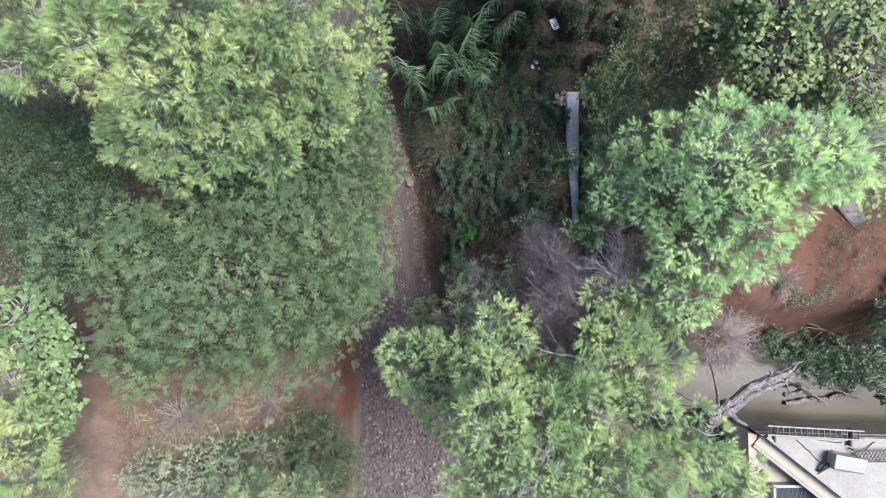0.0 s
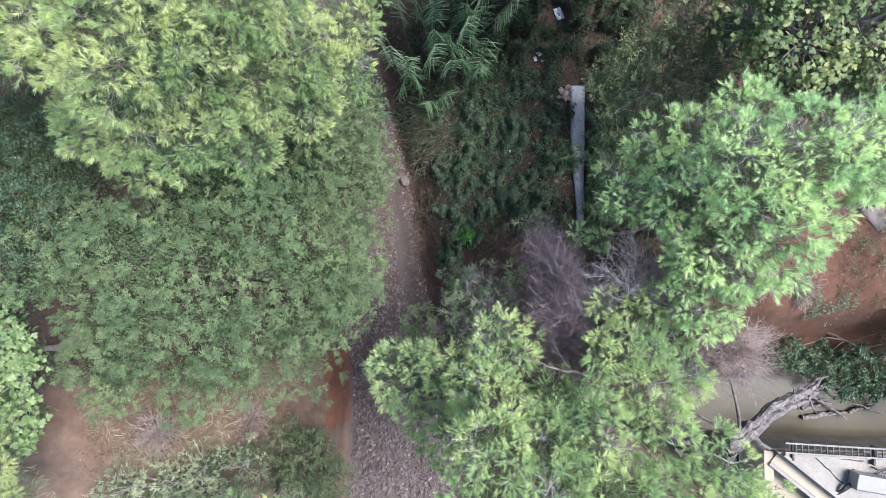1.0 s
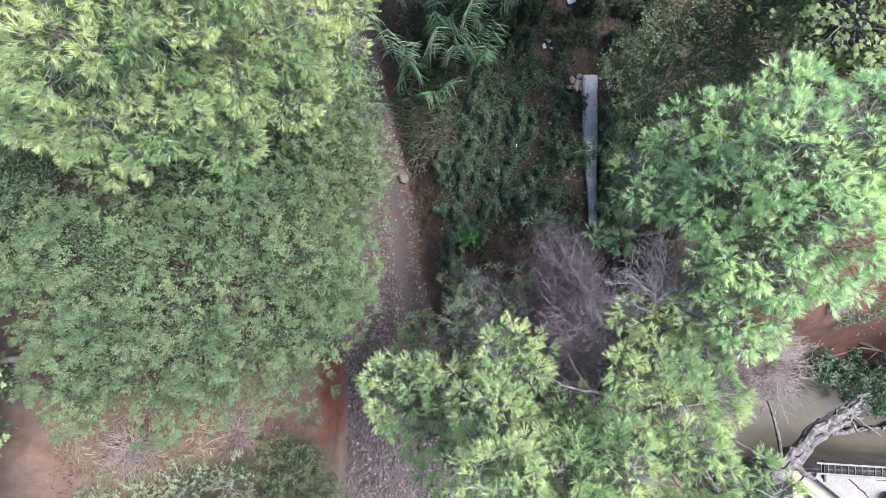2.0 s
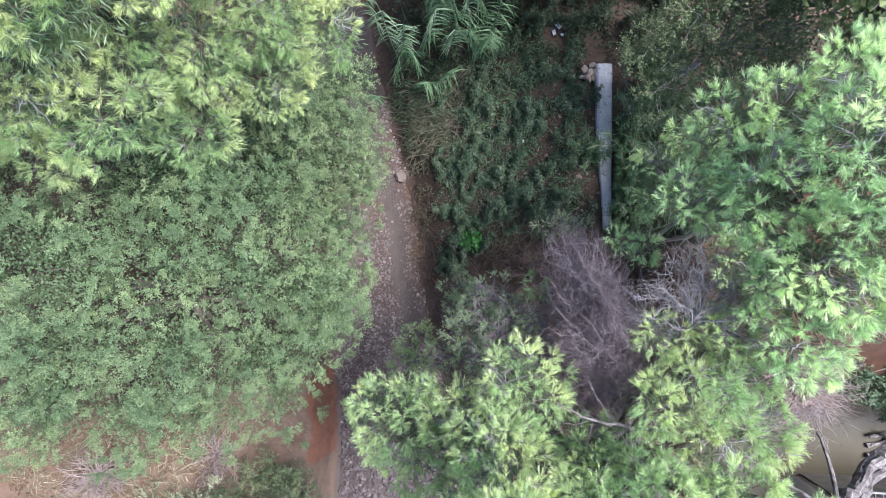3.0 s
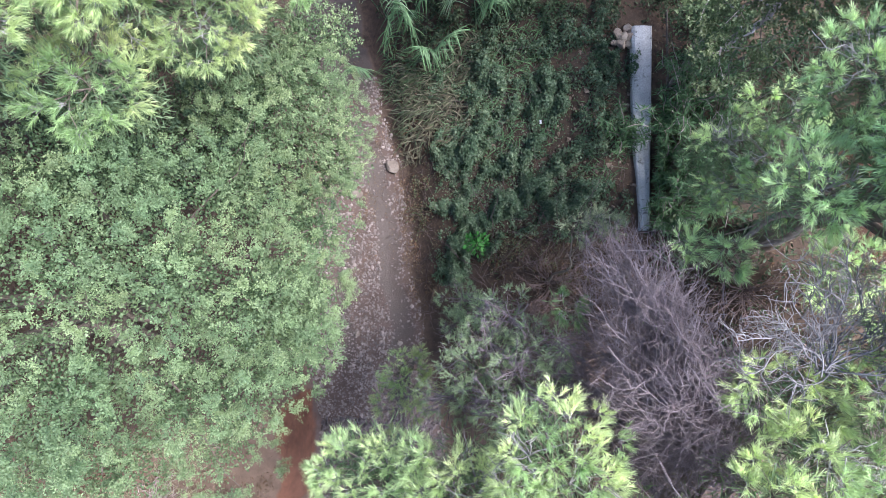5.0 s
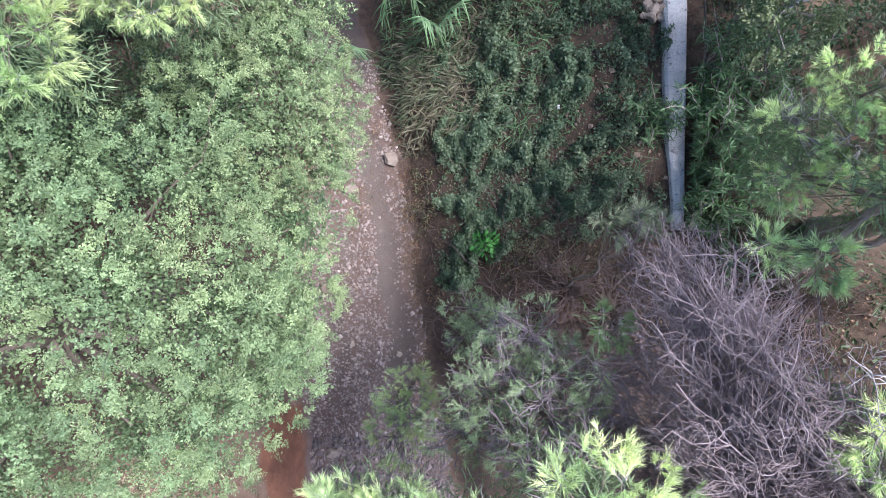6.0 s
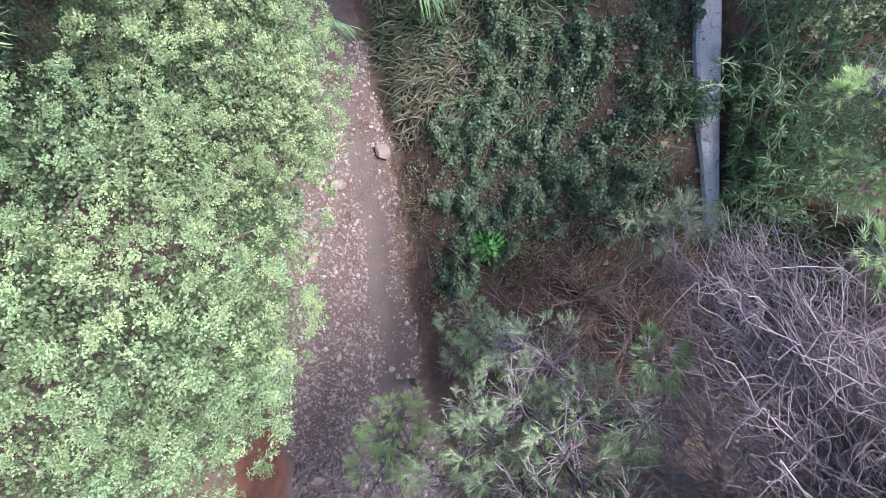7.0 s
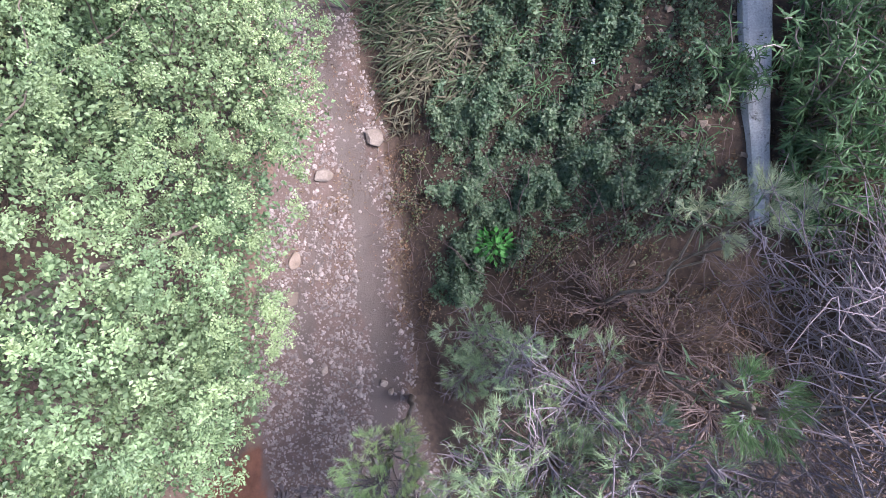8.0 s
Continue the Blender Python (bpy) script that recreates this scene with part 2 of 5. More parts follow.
WHITE = rough_material("white_enamel", (0.19, 0.188, 0.192), (0.235, 0.233, 0.237), 3.0, 60.0, 0.4, 0.05, 0.03)
LITTER_WHITE = rough_material("white_rubbish", (0.60, 0.60, 0.72), (0.78, 0.78, 0.86), 9.0, 60.0, 0.6, 0.2, 0.15)


def water_material():
    m, n, l, p = nodes_of("murky_water")
    t = noise_node(n, l, 0.9, 5.0)
    r = ramp(n, [(0.3, (0.036, 0.031, 0.021)), (0.7, (0.06, 0.052, 0.037))])
    l.new(t.outputs["Fac"], r.inputs[0])
    l.new(r.outputs[0], p.inputs["Base Color"])
    p.inputs["Roughness"].default_value = 0.22
    p.inputs["Specular IOR Level"].default_value = 0.22
    b = n.new("ShaderNodeBump")
    b.inputs["Strength"].default_value, b.inputs["Distance"].default_value = 0.05, 0.02
    l.new(noise_node(n, l, 6.0).outputs["Fac"], b.inputs["Height"])
    l.new(b.outputs[0], p.inputs["Normal"])
    return m


def glass_material():
    m, n, l, p = nodes_of("window_glass")
    p.inputs["Base Color"].default_value = (0.05, 0.06, 0.07, 1)
    p.inputs["Roughness"].default_value = 0.05
    return m


WATER, GLASS = water_material(), glass_material()
rng = np.random.default_rng(7)


# ---- mesh helpers ----
class Geo:
    """Collects vertices and faces of three or four corners, and makes one mesh of them."""

    def __init__(self):
        self.v, self.f3, self.f4, self.count = [], [], [], 0

    def add(self, v, f):
        v, f = np.asarray(v, float).reshape(-1, 3), np.asarray(f, int)
        (self.f3 if f.shape[1] == 3 else self.f4).append(f + self.count)
        self.v.append(v)
        self.count += len(v)

    def mesh(self, name, material, smooth=False):
        me = bpy.data.meshes.new(name)
        v = np.concatenate(self.v)
        f3 = np.concatenate(self.f3) if self.f3 else np.zeros((0, 3), int)
        f4 = np.concatenate(self.f4) if self.f4 else np.zeros((0, 4), int)
        me.vertices.add(len(v))
        me.vertices.foreach_set("co", v.ravel())
        me.loops.add(f3.size + f4.size)
        me.loops.foreach_set("vertex_index", np.concatenate([f3.ravel(), f4.ravel()]))
        me.polygons.add(len(f3) + len(f4))
        me.polygons.foreach_set("loop_start", np.concatenate([np.arange(len(f3)) * 3, f3.size + np.arange(len(f4)) * 4]))
        me.polygons.foreach_set("use_smooth", np.full(len(f3) + len(f4), smooth))
        me.materials.append(material)
        me.update(calc_edges=True)
        return me


def part(name, geo, material, parent, label="", smooth=False):
    """One mesh object under a thing or under a part. geo: a Geo or a bmesh."""
    if isinstance(geo, Geo):
        me = geo.mesh(name, material, smooth)
    else:
        me = bpy.data.meshes.new(name)
        geo.to_mesh(me)
        geo.free()
        me.materials.append(material)
    ob = new(name, me)
    ob.parent = parent
    if parent is not None:
        ob.matrix_parent_inverse = parent.matrix_basis.inverted()
    return tagged(ob, label)


def thing(name, at, label, category, group="", kind=""):
    ob = new(name)
    ob.location = at
    ob.empty_display_size = 0.2
    return tagged(ob, label, category, group, kind)


def unit(v):
    return v / np.maximum(np.linalg.norm(v, axis=-1, keepdims=True), 1e-9)


def side_of(d):
    """Two directions at right angles to each of d, turned at random."""
    a = unit(np.cross(d, unit(rng.normal(size=d.shape))))
    return a, np.cross(d, a)


def blades(geo, base, d, length, width, fold=0.15, droop=0.0, face=None):
    """Leaves: a rhombus each, folded along its rib, turned to face some way if that is given."""
    s, u = side_of(d)
    if face is not None:
        s = unit(np.cross(d, face))
        u = np.cross(s, d)
    length, width = np.broadcast_to(length, len(base))[:, None], np.broadcast_to(width, len(base))[:, None]
    mid = base + d * length * 0.45
    tip = base + d * length - np.array([0, 0, 1.0]) * length * droop
    v = np.stack([base, mid + s * width / 2 + u * width * fold, tip, mid - s * width / 2 + u * width * fold], 1)
    geo.add(v, np.arange(len(base))[:, None] * 4 + np.array([[0, 1, 2, 3]]))


def needles(geo, base, d, length, width):
    s, _ = side_of(d)
    length, width = np.broadcast_to(length, len(base))[:, None], np.broadcast_to(width, len(base))[:, None]
    v = np.stack([base - s * width / 2, base + s * width / 2, base + d * length], 1)
    geo.add(v, np.arange(len(base))[:, None] * 3 + np.array([[0, 1, 2]]))


def strips(geo, base, d, length, width, bend, steps=4):
    """Long arching blades: each a row of quads that bends down to its tip."""
    s = unit(np.cross(d, np.array([0, 0, 1.0])) + 1e-6)
    n = len(base)
    length, width, bend = (np.broadcast_to(q, n)[:, None] for q in (length, width, bend))
    rows = []
    for k in range(steps + 1):
        t = k / steps
        c = base + d * length * t - np.array([0, 0, 1.0]) * bend * length * t * t
        w = width / 2 * (1 - t) ** 0.6 * min(1.0, 0.5 + 2 * t) + 0.001
        rows += [c - s * w, c + s * w]
    v = np.stack(rows, 1)
    q = np.array([[2 * k, 2 * k + 1, 2 * k + 3, 2 * k + 2] for k in range(steps)])
    geo.add(v, (np.arange(n)[:, None, None] * (2 * steps + 2) + q[None]).reshape(-1, 4))


def lobed_leaves(geo, base, d, up, size):
    """Broad leaves with five lobes, facing up."""
    s = unit(np.cross(d, up))
    spread = [(0.0, 0.0), (0.15, 0.42), (0.42, 0.55), (0.48, 0.22), (0.8, 0.3), (0.72, 0.12), (1.0, 0.0)]
    pts = spread + [(a, -b) for a, b in reversed(spread[1:-1])]
    size = np.broadcast_to(size, len(base))[:, None]
    v = np.stack([base + d * size * a + s * size * b + up * size * (0.12 * abs(b) - 0.18 * a * a) for a, b in pts], 1)
    mid = base + d * size * 0.5
    v = np.concatenate([v, mid[:, None]], 1)
    k = len(pts)
    f = np.array([[i, (i + 1) % k, k] for i in range(k)])
    geo.add(v, (np.arange(len(base))[:, None, None] * (k + 1) + f[None]).reshape(-1, 3))


def tube(geo, pts, radii, sides=6, lumps=0.0):
    """A tapered limb along pts."""
    p = np.asarray(pts, float)
    t = unit(np.gradient(p, axis=0))
    a = np.array([0.0, 0.0, 1.0]) if abs(t[0, 2]) < 0.9 else np.array([1.0, 0.0, 0.0])
    rings = []
    for k in range(len(p)):
        s = unit(np.cross(t[k], a))
        a = np.cross(s, t[k])
        ang = np.arange(sides) * 2 * math.pi / sides
        r = radii[k] * (1 + lumps * rng.normal(size=sides)[:, None])
        rings.append(p[k] + r * (np.cos(ang)[:, None] * s + np.sin(ang)[:, None] * a))
    v = np.concatenate(rings + [p[-1:] + t[-1:] * radii[-1]])
    f = [[k * sides + i, k * sides + (i + 1) % sides, (k + 1) * sides + (i + 1) % sides, (k + 1) * sides + i] for k in range(len(p) - 1) for i in range(sides)]
    c = geo.count
    geo.add(v, np.array(f))
    last = (len(p) - 1) * sides
    geo.f3.append(np.array([[last + i, last + (i + 1) % sides, len(v) - 1] for i in range(sides)]) + c)


def bough(a, b, n=7, sag=0.0, wild=0.08):
    """Points of a bent limb from a to b."""
    a, b = np.asarray(a, float), np.asarray(b, float)
    t = np.linspace(0, 1, n)[:, None]
    p = a + (b - a) * t
    p[:, 2] += sag * np.sin(math.pi * t[:, 0]) * np.linalg.norm(b - a)
    j = np.cumsum(rng.normal(size=(n, 3)), 0) * wild * np.linalg.norm(b - a) / n
    return p + (j - j[-1] * t) * np.minimum(1, 4 * t)


def box(bm, size, at, bevel=0.0, turn=0.0):
    """A bevelled block added to a bmesh."""
    made = bmesh.ops.create_cube(bm, size=1.0, matrix=pose(*at, 0, 0, turn) @ Matrix.Diagonal((*size, 1)))
    if bevel:
        edges = list({ed for v in made["verts"] for ed in v.link_edges})
        bmesh.ops.bevel(bm, geom=edges, offset=bevel, segments=2, affect="EDGES", profile=0.5)
    return bm


def block(name, size, at, material, parent, label="", bevel=0.01, turn=0.0):
    return part(name, box(bmesh.new(), size, at, bevel, turn), material, parent, label)


# ---- the lie of the land ----
WAVES = [(float(f * math.cos(g)), float(f * math.sin(g)), float(h)) for f, g, h in zip(np.geomspace(0.5, 14, 26), rng.uniform(0, 6.28, 26), rng.uniform(0, 6.28, 26))]


def rumple(x, y, lowest=0, highest=26):
    return sum(np.sin(x * a + y * b + c) / (1 + k) for k, (a, b, c) in enumerate(WAVES[lowest:highest]))


def mottle(x, y, size):
    """Soft irregular patches about that many metres across, from -1 to 1."""
    a = np.random.default_rng(int(size * 1000)).uniform(0, 6.28, (3, 30))
    k = 3.1 / size * np.linspace(0.5, 1.8, 30)
    return sum(np.sin(k[j] * (x * math.cos(a[0, j]) + y * math.sin(a[0, j])) + a[1, j]) for j in range(30)) / 6.2


def step(a, b, x):
    t = np.clip((x - a) / (b - a), 0, 1)
    return t * t * (3 - 2 * t)


def stream_x(y):
    """The wet thread of the stream."""
    return np.interp(y, [-12, -5, -1.7, -0.25, 1.3, 2.8, 4.3, 8, 12], [-0.6, -0.9, -0.9, -1.2, -1.42, -1.82, -2.3, -3.2, -3.6]) + 0.05 * np.sin(3.1 * y) + 0.03 * np.sin(7.3 * y + 2)


def side_thread(y):
    """A second, smaller wet thread that leaves the bar on its left."""
    return stream_x(y) - 1.15 + 0.12 * y + 0.12 * np.sin(2.3 * y + 1) + 0.06 * np.sin(5.1 * y)


def left_foot(y):
    return np.interp(y, [-12, -6, -4, -2, 0, 2, 4, 8], [-3.3, -3.0, -3.0, -3.4, -3.3, -2.95, -3.15, -4.2])


def right_foot(y):
    return stream_x(y) + np.interp(y, [-9, -5, -2, 0, 3, 6], [1.4, 1.2, 0.42, 0.5, 0.62, 0.7])


def height(x, y):
    x, y = np.asarray(x, float), np.asarray(y, float)
    d = x - right_foot(y)
    bank = 0.34 * step(-0.05, 1.0, d) + 0.68 * np.clip(d - 0.28, 0, None)
    right = np.minimum(bank, 3.05 + 0.02 * x)
    mound = 2.5 * np.exp(-((x - 6.6) / 2.3) ** 2 - ((y + 0.6) / 2.0) ** 2) + 1.3 * step(6, 9, x) * step(-2.6, -1.2, y)
    right = right + mound * step(4.2, 5.2, x)
    shore = 0.45 * step(7.8, 10.0, x)
    pond = step(6.2, 7.0, x) * step(-2.2, -2.75, y + shore)
    right = right * (1 - pond) + 2.5 * pond
    e = left_foot(y) - x
    left = 0.9 * step(0, 0.4, e) + np.clip(e - 0.2, 0, None) * 1.15
    left = np.minimum(left, 4.4 + 0.18 * np.clip(e, 0, 12))
    gully = np.exp(-((y + 4.75) / 0.75) ** 2)
    low = np.interp(x, [-9, -6.3, -5.7, -4.9, -4.3, -3.7, -3.2, -2.9], [5.9, 5.5, 4.8, 3.1, 1.9, 1.5, 1.5, 0.5])
    ridge = 1.6 * step(-0.02 + 0.08 * np.sin(3 * y), 0.62 + 0.08 * np.sin(5 * y + 1), e) * step(2.2, 1.2, e) * step(-6.4, -5.2, y) * step(-3.0, -3.5, y)
    left = left * (1 - gully) + low * gully
    left = np.maximum(left * step(-0.05, 0.3, e), ridge)
    bed = -0.035 * np.exp(-((x - stream_x(y)) / 0.24) ** 2) - 0.025 * np.exp(-((x - side_thread(y)) / 0.2) ** 2) * step(2.0, 0.5, y) * step(-3.4, -2.4, y)
    far = step(18, 60, np.hypot(x, y))
    z = bed + np.where(d > 0, right, 0) + np.where(e > -0.3, left, 0)
    z = z + 0.05 * rumple(x, y, 6) * step(-0.2, 0.8, np.maximum(d, e)) + 0.016 * rumple(x, y, 12)
    return z * (1 - far) + 4.0 * far


def spaced():
    near = np.arange(-9.6, 9.61, 0.16)
    out = 9.6 + np.cumsum(0.09 * 1.14 ** np.arange(60))
    return np.concatenate([-out[::-1], near, out])


def make_ground():
    xs, ys = spaced(), spaced()
    X, Y = np.meshgrid(xs, ys)
    Z = height(X, Y)
    geo = Geo()
    i = np.arange(len(ys) - 1)[:, None] * len(xs) + np.arange(len(xs) - 1)[None]
    geo.add(np.stack([X, Y, Z], -1).reshape(-1, 3), np.stack([i, i + 1, i + 1 + len(xs), i + len(xs)], -1).reshape(-1, 4))
    ob = new("ground", geo.mesh("ground", EARTH, True))
    tagged(ob, "brown and red earth of a small wooded stream gully", "ground", kind="structure")
    d, e = X - right_foot(Y), left_foot(Y) - X
    bed = step(-0.1, 0.1, -d) * step(-0.15, 0.1, -e)
    # The last wet term is no water: it paints shade on the lower bed.
    wet = 1.0 * np.exp(-((X - stream_x(Y)) / 0.3) ** 4) + 0.7 * np.exp(-((X - side_thread(Y)) / 0.22) ** 4) * step(2.2, 0.8, Y) * step(-3.4, -2.4, Y) + 0.8 * step(3.6, 4.6, Y) * bed + 0.75 * step(-4.0, -5.0, Y) * bed
    clay = 0.8 * step(6.0, 7.2, X) * step(-3.2, -2.4, Y) * step(17, 13, X) * step(4.0, 2.2, Y)
    red = 1.2 * np.exp(-((X + 3.22 + 0.06 * np.sin(3 * Y)) / 0.32) ** 6) * step(-6.0, -5.4, Y) * step(-3.0, -3.5, Y)
    clay = clay + 0.4 * step(-4.6, -5.6, X) * np.exp(-((Y + 4.1) / 1.3) ** 4)
    litter = step(-0.15, 0.2, d) * step(7.0, 5.5, X) + step(-0.1, 0.3, e) * step(-4.0, -2.6, Y)
    for name, val in (("bed", bed), ("wet", wet), ("clay", clay), ("red", red), ("litter", litter)):
        ob.data.attributes.new(name, "FLOAT", "POINT").data.foreach_set("value", np.clip(val, 0, 1).ravel())
    return ob


ground = make_ground()


def on_ground(x, y, up=0.0):
    x, y = np.asarray(x, float), np.asarray(y, float)
    return np.stack([x, y, height(x, y) + up], -1)


def make_pond():
    geo = Geo()
    xs, ys = np.linspace(5.9, 16, 24), np.linspace(-6.6, -2.0, 12)
    X, Y = np.meshgrid(xs, ys)
    i = np.arange(len(ys) - 1)[:, None] * len(xs) + np.arange(len(xs) - 1)[None]
    geo.add(np.stack([X, Y, 0 * X + 2.9], -1).reshape(-1, 3), np.stack([i, i + 1, i + 1 + len(xs), i + len(xs)], -1).reshape(-1, 4))
    ob = new("water", geo.mesh("water", WATER, True))
    return tagged(ob, "still murky olive-brown water beside the house", "water", kind="structure")


make_pond()


# ---- walls and the house ----
def make_bank_wall():
    """A low wall whose top narrows towards its buried end."""
    ob = new("wall_stream", bpy.data.meshes.new("wall_stream"))
    bm = bmesh.new()
    rows = []
    for k in range(24):
        y = 4.74 - 4.0 * k / 23
        lo = np.interp(y, [0.2, 1.0, 3.2, 4.8], [4.02, 3.97, 3.79, 3.76]) + 0.004 * math.sin(5 * y) + 0.01 * noise.noise(Vector((y * 3, 0, 0)))
        hi = 4.14 + 0.012 * noise.noise(Vector((y * 3, 5, 0)))
        z = 3.3 + 0.02 * noise.noise(Vector((y * 2, 9, 0)))
        rows.append([bm.verts.new(p) for p in ((lo - 0.05, y, 0.9), (lo - 0.012, y, z - 0.04), (lo + 0.03, y, z), ((lo + hi) / 2, y, z + 0.012), (hi - 0.03, y, z), (hi, y, z - 0.04), (hi + 0.03, y, 0.9))])
    for a, b in zip(rows, rows[1:]):
        for i in range(6):
            bm.faces.new((a[i], b[i], b[i + 1], a[i + 1]))
    for r in (rows[0], rows[-1]):
        bm.faces.new(r)
    bmesh.ops.recalc_face_normals(bm, faces=bm.faces)
    bm.to_mesh(ob.data)
    bm.free()
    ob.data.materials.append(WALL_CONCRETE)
    return tagged(ob, "grey concrete bank wall with a worn flat top", "wall", kind="structure")


make_bank_wall()


def make_pipe():
    t = thing("water_pipe", (4.4, 2.6, 3.0), "thin rusty pipe running along the concrete wall", "pipe")
    g = Geo()
    tube(g, bough((4.36, 5.0, 3.42), (4.50, 0.6, 3.42), 14, 0, 0.01), [0.022] * 14, 8)
    part("pipe", g, RUST, t, smooth=True)
    for y in (1.2, 2.9, 4.5):
        block("bracket", (0.16, 0.03, 0.03), (4.36, y, 3.40), RUST, t)
    g = Geo()
    tube(g, [(4.5, 0.62, 3.42), (4.5, 0.6, 3.2), (4.5, 0.6, 2.7)], [0.022] * 3, 8)
    part("pipe_end", g, RUST, t, smooth=True)


make_pipe()


def prism(pts, low, high, bevel=0.012):
    """An upright block on a plan of corners."""
    bm = bmesh.new()
    f = bm.faces.new([bm.verts.new((x, y, low)) for x, y in pts])
    f.normal_update()
    if f.normal.z > 0:
        f.normal_flip()
    top = bmesh.ops.extrude_face_region(bm, geom=[f])
    bmesh.ops.translate(bm, verts=[v for v in top["geom"] if isinstance(v, bmesh.types.BMVert)], vec=(0, 0, high - low))
    bmesh.ops.recalc_face_normals(bm, faces=bm.faces)
    if bevel:
        bmesh.ops.bevel(bm, geom=list(bm.edges), offset=bevel, segments=2, affect="EDGES", profile=0.5)
    return bm


def make_house():
    z = 4.45
    t = thing("house", (12.0, -7.5, 2.4), "low cream house with a flat white roof terrace", "house")
    upper = [(9.0, -5.27), (15.5, -5.45), (15.5, -11.5), (14.8, -9.9), (10.88, -6.75)]
    lower = [(8.78, -5.32), (8.98, -5.29), (10.86, -6.79), (14.78, -9.94), (14.8, -11.5), (8.95, -11.5)]
    part("wall", prism([(0.03 + x, y - 0.03) for x, y in upper], 2.2, z - 0.14), CREAM, t, "cream rendered wall")
    part("roof", prism(upper, z - 0.12, z), PLASTER, t, "white plastered flat roof")
    # Added strip in dimmed render that paints the shade on this wall.
    part("plinth", prism([(8.95, -5.24), (15.5, -5.42), (15.5, -5.6), (9.1, -5.4)], 2.2, z - 0.2), SHADE_RENDER, t, "added wall strip above the water, darkened for shade")
    part("lower_wall", prism(lower, 2.2, 3.85), CREAM, t, "cream rendered lower wall")
    part("side_wall", prism([(8.76, -5.30), (9.02, -5.34), (9.22, -11.5), (8.93, -11.5)], 2.2, 4.25), CREAM, t)
    for k, (off, wide, low, high, mat) in enumerate(((0.06, 0.09, z + 0.003, z + 0.13, PLASTER), (-0.34, 0.09, 4.0, 4.33, PLASTER), (-0.14, 0.3, 3.86, 4.3, CREAM))):
        d = Vector((1.88, -1.48, 0)).normalized()
        n = Vector((d.y, -d.x, 0)) * -1
        a = Vector((9.06, -5.33, 0)) + n * off
        block("parapet", (5.6, wide, high - low), tuple(a + d * 2.85 + Vector((0, 0, (low + high) / 2))), mat, t, turn=math.degrees(math.atan2(d.y, d.x)))
    block("parapet", (6.3, 0.1, 0.07), (12.3, -5.42, z + 0.04), PLASTER, t, turn=-1.6)
    w = new("window", None)
    w.parent = t
    w.matrix_parent_inverse = t.matrix_basis.inverted()
    for size, at in (((1.55, 0.09, 0.3), (10.35, -6.9, 3.95)), ((0.09, 1.4, 0.3), (9.62, -7.6, 3.95)), ((0.09, 1.4, 0.3), (11.08, -7.65, 3.95))):
        block("window_frame", size, at, WHITE, w, "white window frame")
    block("pane", (1.38, 1.35, 0.02), (10.35, -7.62, 3.88), GLASS, w, bevel=0)
    for k in range(10):
        block("window_bar", (0.02, 1.35, 0.02), (9.72 + 0.14 * k, -7.62, 4.05), RUST, w, bevel=0, turn=-14)
    g = new("grille", None)
    g.parent = t
    g.matrix_parent_inverse = t.matrix_basis.inverted()
    for k in range(18):
        block("grille_bar", (0.014, 0.36, 0.014), (11.6 + 0.1 * k, -5.82, z + 0.2), RUST, g, bevel=0, turn=-32)
        block("grille_bar", (0.014, 0.36, 0.014), (11.6 + 0.1 * k, -5.82, z + 0.215), RUST, g, bevel=0, turn=32)
    for k in range(2):
        block("grille_rail", (1.9, 0.025, 0.025), (12.45, -5.66 - 0.32 * k, z + 0.2), RUST, g, bevel=0)
    for x, y in ((11.52, -5.66), (13.38, -5.66), (11.52, -5.98), (13.38, -5.98)):
        block("grille_post", (0.03, 0.03, 0.2), (x, y, z + 0.1), RUST, g, bevel=0)


make_house()


def make_ladder():
    t = thing("ladder", (10.6, -5.1, 4.55), "galvanised metal ladder lying along the roof edge", "ladder")
    a, b = np.array([9.14, -4.97, 4.64]), np.array([11.75, -5.12, 4.64])
    off = np.array([0.0, -0.25, 0.0])
    turn = math.degrees(math.atan2(b[1] - a[1], b[0] - a[0]))
    for o in (0 * off, off):
        m = (a + b) / 2 + o
        block("rail", (2.72, 0.05, 0.08), m, STEEL, t, turn=turn, bevel=0.008)
    for k in range(16):
        p = a + (b - a) * (k + 0.5) / 16
        g = Geo()
        tube(g, [p, p + off], [0.017, 0.017], 8)
        part("rung", g, STEEL, t, smooth=True)
    for k in (0.08, 0.9):
        p = a + (b - a) * k + off / 2
        block("bearer", (0.06, 0.5, 0.14), (p[0], p[1] - 0.1, 4.53), RUST, t)


make_ladder()


def make_ac():
    t = thing("air_conditioner", (11.3, -5.75, 4.45), "white outdoor air conditioner unit standing on the roof", "air conditioner")
    block("case", (0.9, 0.4, 0.36), (11.3, -5.98, 4.68), WHITE, t, bevel=0.02, turn=-10)
    block("front_panel", (0.82, 0.02, 0.3), (11.26, -6.195, 4.68), STEEL, t, "grey front panel", turn=-10)
    for dx in (-0.3, 0.3):
        block("foot", (0.06, 0.42, 0.05), (11.3 + dx, -5.98 - dx * 0.17, 4.475), RUST, t, turn=-10)
    g = Geo()
    tube(g, bough((10.85, -6.05, 4.6), (10.6, -6.3, 4.49), 5, 0.1), [0.05, 0.06, 0.06, 0.05, 0.03], 8, 0.1)
    part("pipe_connection", g, BLACK, t, "black wrapped pipe stub")


make_ac()


